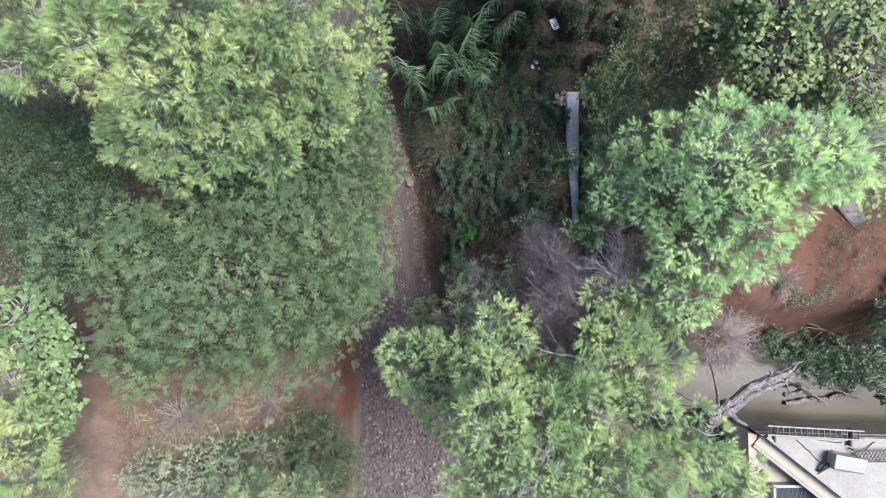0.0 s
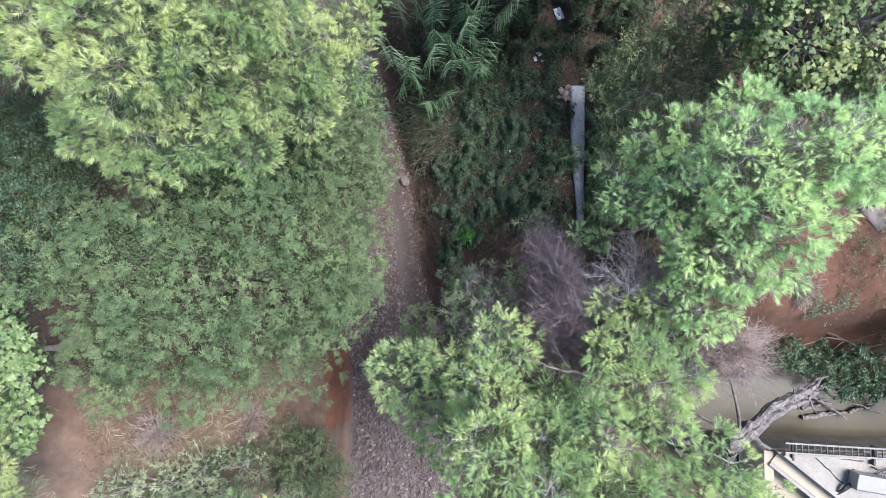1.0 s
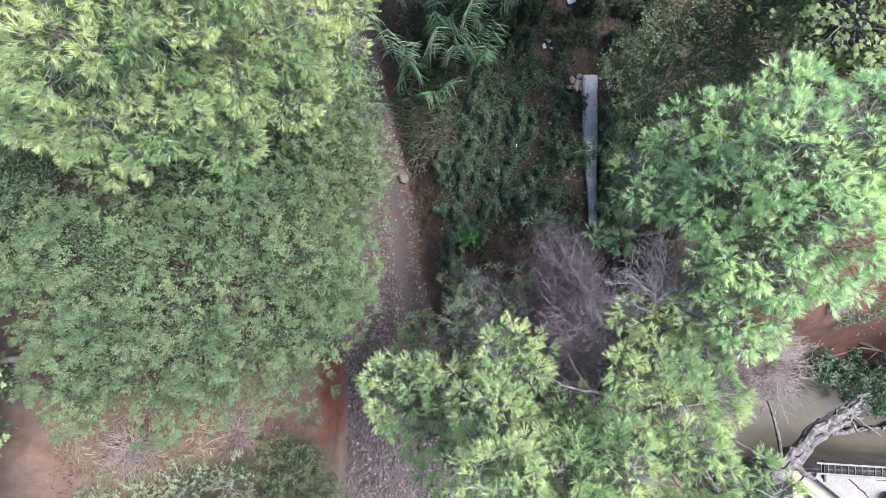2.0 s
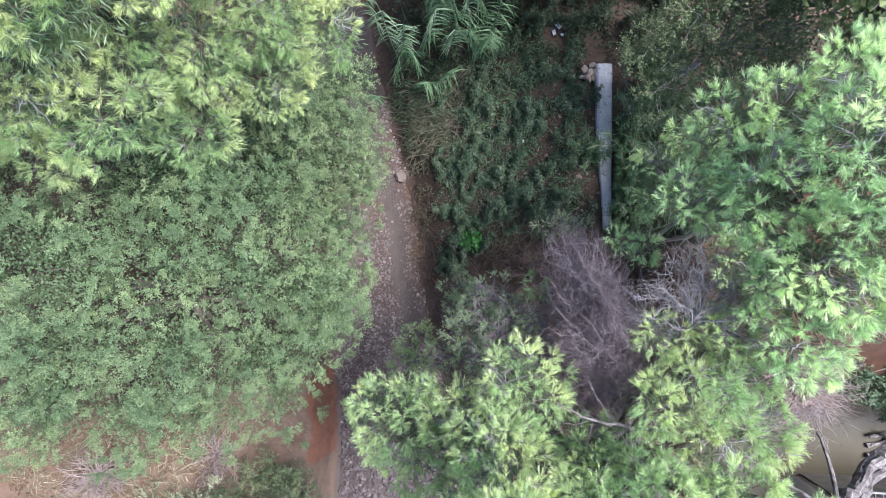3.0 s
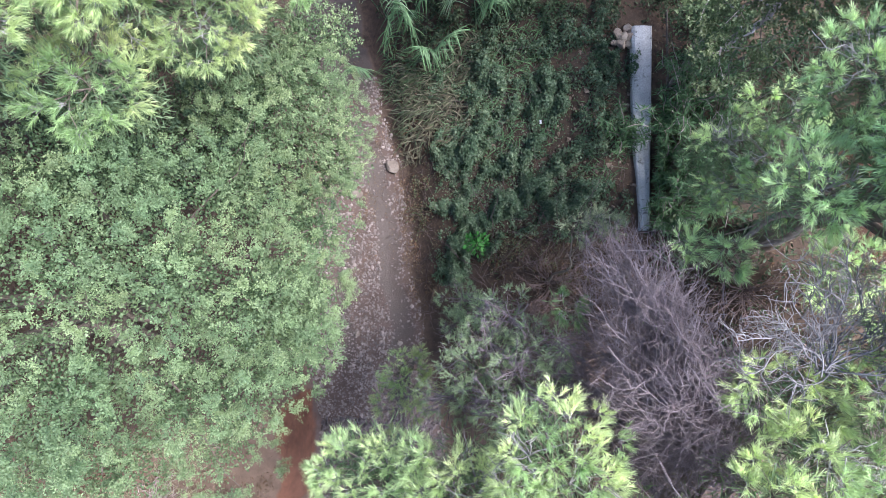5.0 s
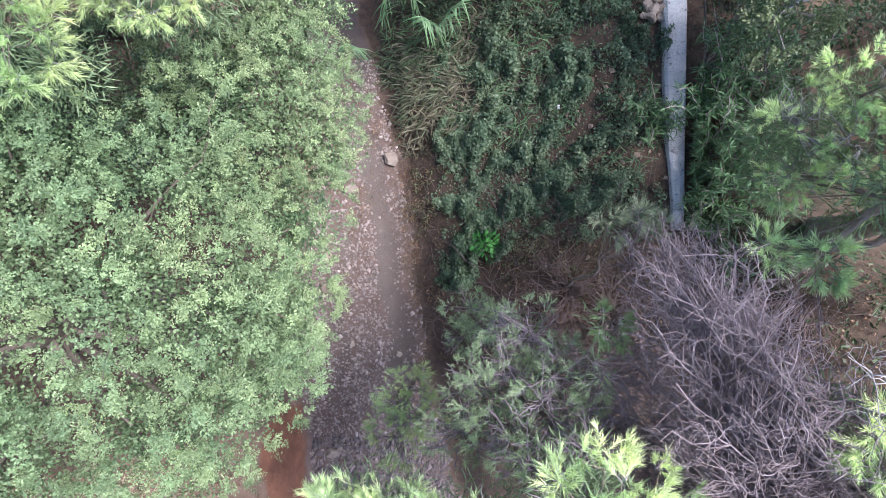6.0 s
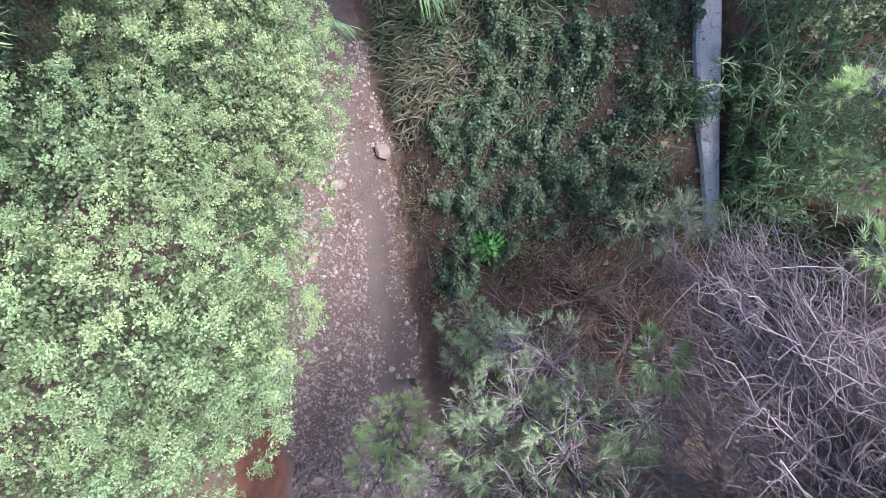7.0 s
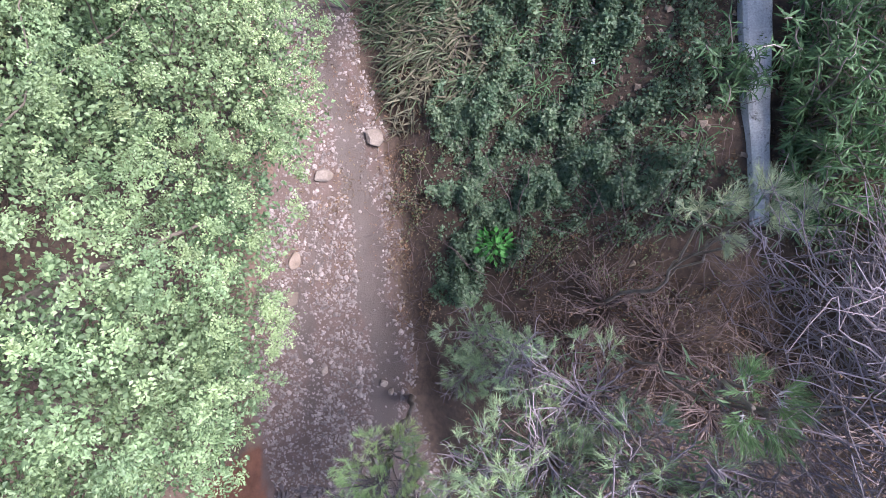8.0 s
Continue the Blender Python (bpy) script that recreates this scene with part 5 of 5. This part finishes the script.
cover("gravel_leaves", "brown leaves strewn over the stream gravel", "leaf litter", [(-3.2, -1.5, 0.5, 1), (-3.1, 0.2, 0.5, 1), (-2.2, 3.2, 0.9, 1), (-2.1, 1.2, 0.7, 1), (-2.0, 0.0, 0.7, 0.6), (-2.5, 4.4, 0.8, 0.6)], DRY_LEAF, 5200, 0.05, 0.5, 0.01, 0.95)


def fresh_plant():
    at = on_ground(0.86, 0.47)
    t = thing("young_plant", tuple(at), "bright green leafy young plant among dark ivy", "plant")
    g = Geo()
    n = 150
    a, h = rng.uniform(0, 6.28, n), rng.uniform(0.1, 0.55, n)
    p = at + np.stack([np.cos(a) * 0.26 * rng.random(n), np.sin(a) * 0.26 * rng.random(n), h], 1)
    d = unit(np.stack([np.cos(a), np.sin(a), rng.uniform(-0.1, 0.4, n)], 1))
    ln = rng.uniform(0.07, 0.13, n)
    blades(g, p, d, ln, ln * 0.7, 0.15, 0.2)
    tagged(part("leafage", g, FRESH_LEAF, t), kind="stuff")
    g = Geo()
    for q in p[::6]:
        tube(g, bough(at, q, 5, 0, 0.2), np.linspace(0.008, 0.004, 5), 4)
    part("stem_growth", g, BROOM, t)


fresh_plant()


def reed(at, tall, lean, label, leaf=None):
    t = thing("reed", tuple(at), label, "reed", "reeds")
    at = np.asarray(at, float)
    top = at + np.array([lean[0], lean[1], tall])
    b = bough(at, top, 10, 0, 0.05)
    g = Geo()
    tube(g, b, np.linspace(0.014, 0.006, 10), 6)
    part("stem", g, REED_LEAF, t, smooth=True)
    k = np.linspace(0.5, 1.0, 30)
    p = np.stack([np.interp(k * 9, np.arange(10), b[:, j]) for j in range(3)], 1)
    turn = math.atan2(lean[1], lean[0]) + math.pi / 2 + (np.arange(30) % 2) * math.pi + rng.normal(size=30) * 0.3
    d = unit(np.stack([np.cos(turn), np.sin(turn), np.full(30, 0.45)], 1) + np.array([lean[0], lean[1], 0]) * 0.9)
    g = Geo()
    strips(g, p, d, rng.uniform(0.28, 0.5, 30), rng.uniform(0.016, 0.028, 30), rng.uniform(0.4, 1.2, 30), 5)
    part("leafage", g, leaf or REED_LEAF, t)


for x, y, tall, lx, ly in ((-0.9, 5.1, 4.6, 0.1, -0.7), (-1.2, 5.3, 5.0, 0.0, -0.7), (-0.6, 5.4, 4.6, 0.5, -0.8), (0.3, 5.8, 4.9, 0.4, -0.9), (0.6, 6.0, 5.2, 0.4, -0.7), (1.1, 6.1, 4.6, 0.7, -0.9),
                           (-1.5, 5.7, 5.4, -0.2, -0.6), (-0.2, 6.2, 5.0, 0.1, -0.6), (0.9, 6.5, 4.8, 0.6, -0.5), (-1.0, 6.3, 5.6, -0.2, -0.4), (-1.7, 6.6, 5.2, -0.3, -0.3), (0.1, 5.1, 3.4, 0.2, -0.6)):
    reed(on_ground(x, y + 0.35, -0.05), tall - 0.3, (lx, 0.7 * ly), "tall giant reed with arching grey-green leaves")
for _ in range(26):
    x, y = rng.uniform(-1.9, 1.4), rng.uniform(4.6, 7.0)
    reed(on_ground(x, y, -0.05), rng.uniform(2.2, 4.2), (rng.normal() * 0.4, rng.normal() * 0.3 - 0.4), "shaded giant reed with dark green hanging leaves", OLEANDER)


def grass(name, label, spots, material, count, length, width, bend, upright):
    S = np.array(spots, float)
    pick = rng.choice(len(S), count, p=S[:, 2] ** 2 / (S[:, 2] ** 2).sum())
    r, a = np.sqrt(rng.random(count)) * S[pick, 2], rng.uniform(0, 6.28, count)
    p = on_ground(S[pick, 0] + r * np.cos(a), S[pick, 1] + r * np.sin(a), -0.02)
    d = unit(np.concatenate([rng.normal(size=(count, 2)), np.full((count, 1), upright)], 1) + np.array([-0.25, -0.2, 0]))
    g = Geo()
    strips(g, p, d, length * rng.uniform(0.5, 1.2, count), width, bend * rng.uniform(0.6, 1.3, count), 4)
    return tagged(new(name, g.mesh(name, material)), label, "grass", kind="stuff")


grass("dry_grass", "tan dry reed blades bent over the stream bank", [(-0.5, 3.4, 0.55), (-0.15, 4.0, 0.6), (0.3, 3.3, 0.5), (-0.9, 4.3, 0.5), (0.5, 4.4, 0.7), (-0.6, 2.7, 0.35)], DRY_BLADE, 1300, 0.5, 0.03, 0.8, 0.75)
grass("fading_grass", "half-green arching reed blades over the stream bank", [(-0.5, 3.5, 0.6), (-0.1, 4.1, 0.7), (0.3, 3.4, 0.5), (-0.9, 4.4, 0.6), (0.6, 4.4, 0.8)], FADING_BLADE, 900, 0.5, 0.03, 0.8, 0.75)
grass("green_grass", "dark green long grass on the shaded bank", [(-0.9, 4.8, 0.6), (0.2, 4.8, 0.7), (1.4, 4.1, 0.7), (2.0, 3.0, 0.6), (1.2, 3.0, 0.5), (0.5, 2.9, 0.4), (3.3, 3.1, 0.45), (3.4, 2.0, 0.4), (2.3, 4.9, 0.8)], OLEANDER, 1700, 0.45, 0.016, 0.7, 0.6)
grass("dry_slope_grass", "pale dry grass on the sunny slope", [(-7.2, -4.3, 0.9), (-6.2, -4.6, 0.7), (-8.0, -3.9, 0.7), (-5.6, -3.9, 0.5), (-7.4, -5.2, 0.6), (-6.6, -4.9, 0.8), (-5.3, -4.3, 0.6), (-4.9, -3.8, 0.4)], SLOPE_BLADE, 4500, 0.3, 0.017, 0.5, 0.5)


def oleander(at, label, reach=0.75, tall=1.6):
    at = np.asarray(at, float)
    t = thing("leafy_shrub", tuple(at), label, "shrub", "shrubs by the wall")
    g, lf = Geo(), Geo()
    for _ in range(16):
        end = at + np.array([rng.normal() * reach * 0.6, rng.normal() * reach * 0.7, tall * rng.uniform(0.6, 1.1)])
        b = bough(at, end, 8, 0.08, 0.15)
        tube(g, b, np.linspace(0.014, 0.005, 8), 5)
        k = np.linspace(3, 7, 34)
        p = np.stack([np.interp(k, np.arange(8), b[:, j]) for j in range(3)], 1)
        d = unit(rng.normal(size=p.shape) * np.array([1, 1, 0.35]) + np.array([0, 0, 0.1]))
        blades(lf, p, d, rng.uniform(0.12, 0.2, 34), 0.024, 0.2, 0.25)
    tagged(part("stem_growth", g, BROWN_TWIG, t, smooth=True), kind="stuff")
    tagged(part("leafage", lf, OLEANDER, t), kind="stuff")


for x, y in ((4.55, 1.2), (4.5, 2.0), (4.55, 2.8), (4.5, 3.6), (4.75, 1.5), (4.8, 2.4), (4.85, 3.3), (5.3, 2.0), (5.4, 2.9), (4.9, 4.2), (5.5, 3.8)):
    oleander(on_ground(x, y), "tall shrub with long narrow leaves beside the wall")
for x, y in ((4.36, 0.85), (4.34, 1.25), (4.34, 1.7), (4.34, 2.2), (4.38, 2.8), (3.62, 2.6)):
    oleander(on_ground(x, y), "low shrub whose narrow leaves hang over the wall", 0.32, 0.75)


def brambles():
    """Long bare canes arching over the litter below the dead tree."""
    g = Geo()
    for _ in range(110):
        x, y = rng.uniform(0.8, 4.0), rng.uniform(-1.2, 0.8)
        a = rng.uniform(0, 6.28)
        s, ln = on_ground(x, y), rng.uniform(0.5, 1.5)
        e2 = on_ground(x + math.cos(a) * ln, y + math.sin(a) * ln, rng.uniform(0.0, 0.5))
        tube(g, bough(s, e2, 9, rng.uniform(0.15, 0.5), 0.25), np.linspace(0.008, 0.003, 9), 4)
    for _ in range(260):
        x, y = rng.uniform(0.0, 3.7), rng.uniform(0.6, 5.0)
        a, ln = rng.uniform(0, 6.28), rng.uniform(0.2, 0.7)
        tube(g, bough(on_ground(x, y, 0.05), on_ground(x + math.cos(a) * ln, y + math.sin(a) * ln, rng.uniform(0.1, 0.4)), 6, 0.1, 0.2), np.linspace(0.005, 0.002, 6), 3)
    for _ in range(90):
        y = rng.uniform(-1.5, 2.4)
        x = float(right_foot(y)) + rng.uniform(0.0, 0.7)
        a, ln = rng.uniform(0, 6.28), rng.uniform(0.25, 0.8)
        tube(g, bough(on_ground(x, y, 0.01), on_ground(x + math.cos(a) * ln, y + math.sin(a) * ln, rng.uniform(0.01, 0.15)), 6, 0.04, 0.3), np.linspace(0.007, 0.003, 6), 4)
    return tagged(new("brambles", g.mesh("brambles", BRUSH, True)), "bare brown canes tangled over the leaf litter", "brambles", kind="stuff")


brambles()


# ---- stones ----
def stone_mesh(name, level, rough, seed):
    bm = bmesh.new()
    bmesh.ops.create_icosphere(bm, subdivisions=level, radius=0.5)
    for v in bm.verts:
        q = v.co * 1.6 + Vector((seed * 7.3, seed * 3.1, 0))
        v.co *= 1 + rough * noise.noise(q) + rough * 0.4 * noise.noise(q * 2.7)
        v.co.z *= 0.62
    me = bpy.data.meshes.new(name)
    bm.to_mesh(me)
    bm.free()
    return me


def broken_mesh(name, seed):
    """A stone with flat broken faces and blunt edges."""
    r = random.Random(seed)
    bm = bmesh.new()
    bmesh.ops.create_icosphere(bm, subdivisions=4, radius=0.5)
    planes = [(Vector((r.gauss(0, 1), r.gauss(0, 1), r.gauss(0, 0.7))).normalized(), r.uniform(0.27, 0.4)) for _ in range(9)]
    for v in bm.verts:
        for n, d in planes:
            over = v.co.dot(n) - d
            if over > 0:
                v.co -= n * over * 0.94
        v.co *= 1 + 0.06 * noise.noise(v.co * 5 + Vector((seed, 0, 0)))
        v.co.z *= 0.72
    me = bpy.data.meshes.new(name)
    bm.to_mesh(me)
    bm.free()
    return me


def boulder(x, y, size, turn, label, material=None, sink=0.12, up=0.0):
    me = broken_mesh("boulder", x * 3 + y)
    me.materials.append(material or BOULDER)
    for f in me.polygons:
        f.use_smooth = True
    ob = new("boulder", me)
    ob.matrix_basis = pose(x, y, float(height(x, y)) + up + size[2] * (0.31 - sink), 0, 0, turn) @ Matrix.Diagonal((*size, 1))
    tagged(ob, label, "rock", "stream rocks")


boulder(-1.22, 2.35, (0.42, 0.36, 0.42), 20, "pale angular rock at the foot of the bank")
boulder(-2.10, 1.65, (0.42, 0.28, 0.26), 25, "flat smooth grey-pink rock on the gravel")
boulder(-2.02, -1.85, (0.20, 0.15, 0.16), 60, "small pale stone in the stream bed")
boulder(-0.96, -2.05, (0.17, 0.15, 0.16), 10, "small grey stone at the stream edge")
boulder(-0.82, -2.2, (0.14, 0.12, 0.14), 70, "small grey stone at the stream edge")
boulder(-2.42, -4.3, (0.36, 0.26, 0.24), 15, "grey rock lying on the gravel bar")
boulder(-2.65, -0.55, (0.34, 0.3, 0.2), 40, "low rounded mud-coated rock in the stream bed", COBBLE)
boulder(-2.6, 0.15, (0.36, 0.26, 0.18), 80, "low rounded mud-coated rock in the stream bed", COBBLE)
for x, y, s in ((3.58, 4.42, 0.30), (3.78, 4.56, 0.36), (3.50, 4.62, 0.30), (3.70, 4.72, 0.30), (3.92, 4.70, 0.28), (3.44, 4.45, 0.20), (3.60, 4.55, 0.34), (3.72, 4.40, 0.24)):
    boulder(x, y, (0.8 * s, 0.7 * s, 0.8 * s), x * 900, "broken pinkish stone heaped at the wall's end", PINK_STONE, up=max(0.0, 3.12 - float(height(x, y))))


def litter_bit(x, y, size, turn, label):
    bm = bmesh.new()
    bmesh.ops.create_grid(bm, x_segments=6, y_segments=5, size=0.5)
    for v in bm.verts:
        v.co = Vector((v.co.x * size[0], v.co.y * size[1], 0.05 * noise.noise(v.co * 3 + Vector((x, y, 0)))))
    bmesh.ops.solidify(bm, geom=list(bm.faces), thickness=0.004)
    me = bpy.data.meshes.new("rubbish")
    bm.to_mesh(me)
    bm.free()
    me.materials.append(LITTER_WHITE)
    ob = new("rubbish", me)
    ob.matrix_basis = pose(x, y, float(height(x, y)) + 0.06, 4, 6, turn)
    tagged(ob, label, "rubbish", "rubbish")


litter_bit(3.42, 6.85, (0.22, 0.34, 1), 25, "crumpled white paper lying on dark ground")
for x, y, s in ((2.75, 5.55, 0.13), (2.85, 5.7, 0.16), (2.7, 5.85, 0.09), (2.95, 5.5, 0.08), (2.1, 3.0, 0.07), (3.9, 6.6, 0.08), (2.6, 6.6, 0.07)):
    litter_bit(x, y, (s, s * 0.7, 1), x * 300, "small scrap of white rubbish on the bank")


def bed_spots(n):
    """Places for stones in the stream bed: thicker on the bars than in the wet threads."""
    y = rng.uniform(-8.8, 4.6, n * 3)
    lo, hi = left_foot(y) + 0.05, right_foot(y) + 0.1
    x = lo + (hi - lo) * rng.random(n * 3)
    wet = np.exp(-((x - stream_x(y)) / 0.24) ** 4) + 0.8 * np.exp(-((x - side_thread(y)) / 0.22) ** 4) * step(2.2, 0.8, y)
    p = (1 - 0.93 * np.clip(wet, 0, 1)) * (0.55 + 0.45 * step(-0.6, -2.0, y) + 0.35 * mottle(x, y, 0.5))
    keep = rng.random(n * 3) < np.clip(p, 0.02, 1)
    return x[keep][:n], y[keep][:n]


kinds = [stone_mesh("stone", 1, 0.5, k * 1.7) for k in range(8)]
for me in kinds:
    me.materials.append(STONE)
x, y = bed_spots(300)
for k in range(len(x)):
    ob = new("stone", kinds[k % 8])
    ob.parent = ground
    s = float(rng.uniform(0.05, 0.13))
    ob.matrix_basis = pose(x[k], y[k], float(height(x[k], y[k])) + 0.1 * s, *rng.uniform(-15, 15, 2), rng.uniform(0, 360)) @ Matrix.Diagonal((s, s * rng.uniform(0.6, 0.95), s, 1))


def gravel(name, x, y, low, high, label, material=STONE, power=2.5):
    shapes = []
    for _ in range(8):
        v = np.array([(1, 0, 0), (0, 1, 0), (-1, 0, 0), (0, -1, 0), (0, 0, 0.55), (0, 0, -0.6)]) * 0.5 * rng.uniform(0.6, 1.25, (6, 3)) + rng.normal(size=(6, 3)) * 0.08
        shapes.append((v, np.array([(0, 1, 4), (1, 2, 4), (2, 3, 4), (3, 0, 4), (1, 0, 5), (2, 1, 5), (3, 2, 5), (0, 3, 5)])))
    g = Geo()
    z = height(x, y)
    for k in range(len(x)):
        v, f = shapes[k % 8]
        s = low + (high - low) * rng.random() ** power
        a = rng.uniform(0, 6.28)
        c, n = math.cos(a), math.sin(a)
        w = v * np.array([s, s * rng.uniform(0.6, 1.0), s])
        g.add(np.stack([w[:, 0] * c - w[:, 1] * n, w[:, 0] * n + w[:, 1] * c, w[:, 2]], 1) + (x[k], y[k], z[k] + 0.12 * s), f)
    ob = part(name, g, material, ground, label)
    tagged(ob, kind="stuff")


x, y = bed_spots(12000)
x, y = x[y > -4.6], y[y > -4.6]
gravel("gravel", x, y, 0.016, 0.09, "loose grey and pinkish stream gravel", STONE, 2.0)
y = rng.uniform(-9.0, -3.9, 3400)
x = left_foot(y) + 0.1 + (right_foot(y) - left_foot(y)) * rng.random(3400)
gravel("cobbles", x, y, 0.05, 0.21, "grey and mauve cobbles of the dry lower stream bed", DARK_STONE, 1.7)
y = rng.uniform(-9.0, -4.0, 5000)
x = left_foot(y) + 0.1 + (right_foot(y) - left_foot(y)) * rng.random(5000)
gravel("fine_gravel", x, y, 0.02, 0.07, "mauve gravel between the cobbles", DARK_STONE)
y = rng.uniform(-4.4, 1.2, 2800)
x = left_foot(y) + 0.1 + (stream_x(y) - 0.35 - left_foot(y)) * rng.random(2800)
gravel("bar_gravel", x, y, 0.02, 0.085, "pale gravel on the bar beside the water thread", STONE, 1.8)
n = 420
gravel("bank_cobbles", rng.normal(2.85, 0.6, n), rng.normal(2.3, 0.9, n), 0.03, 0.13, "brown cobbles in the eroded bank", COBBLE)
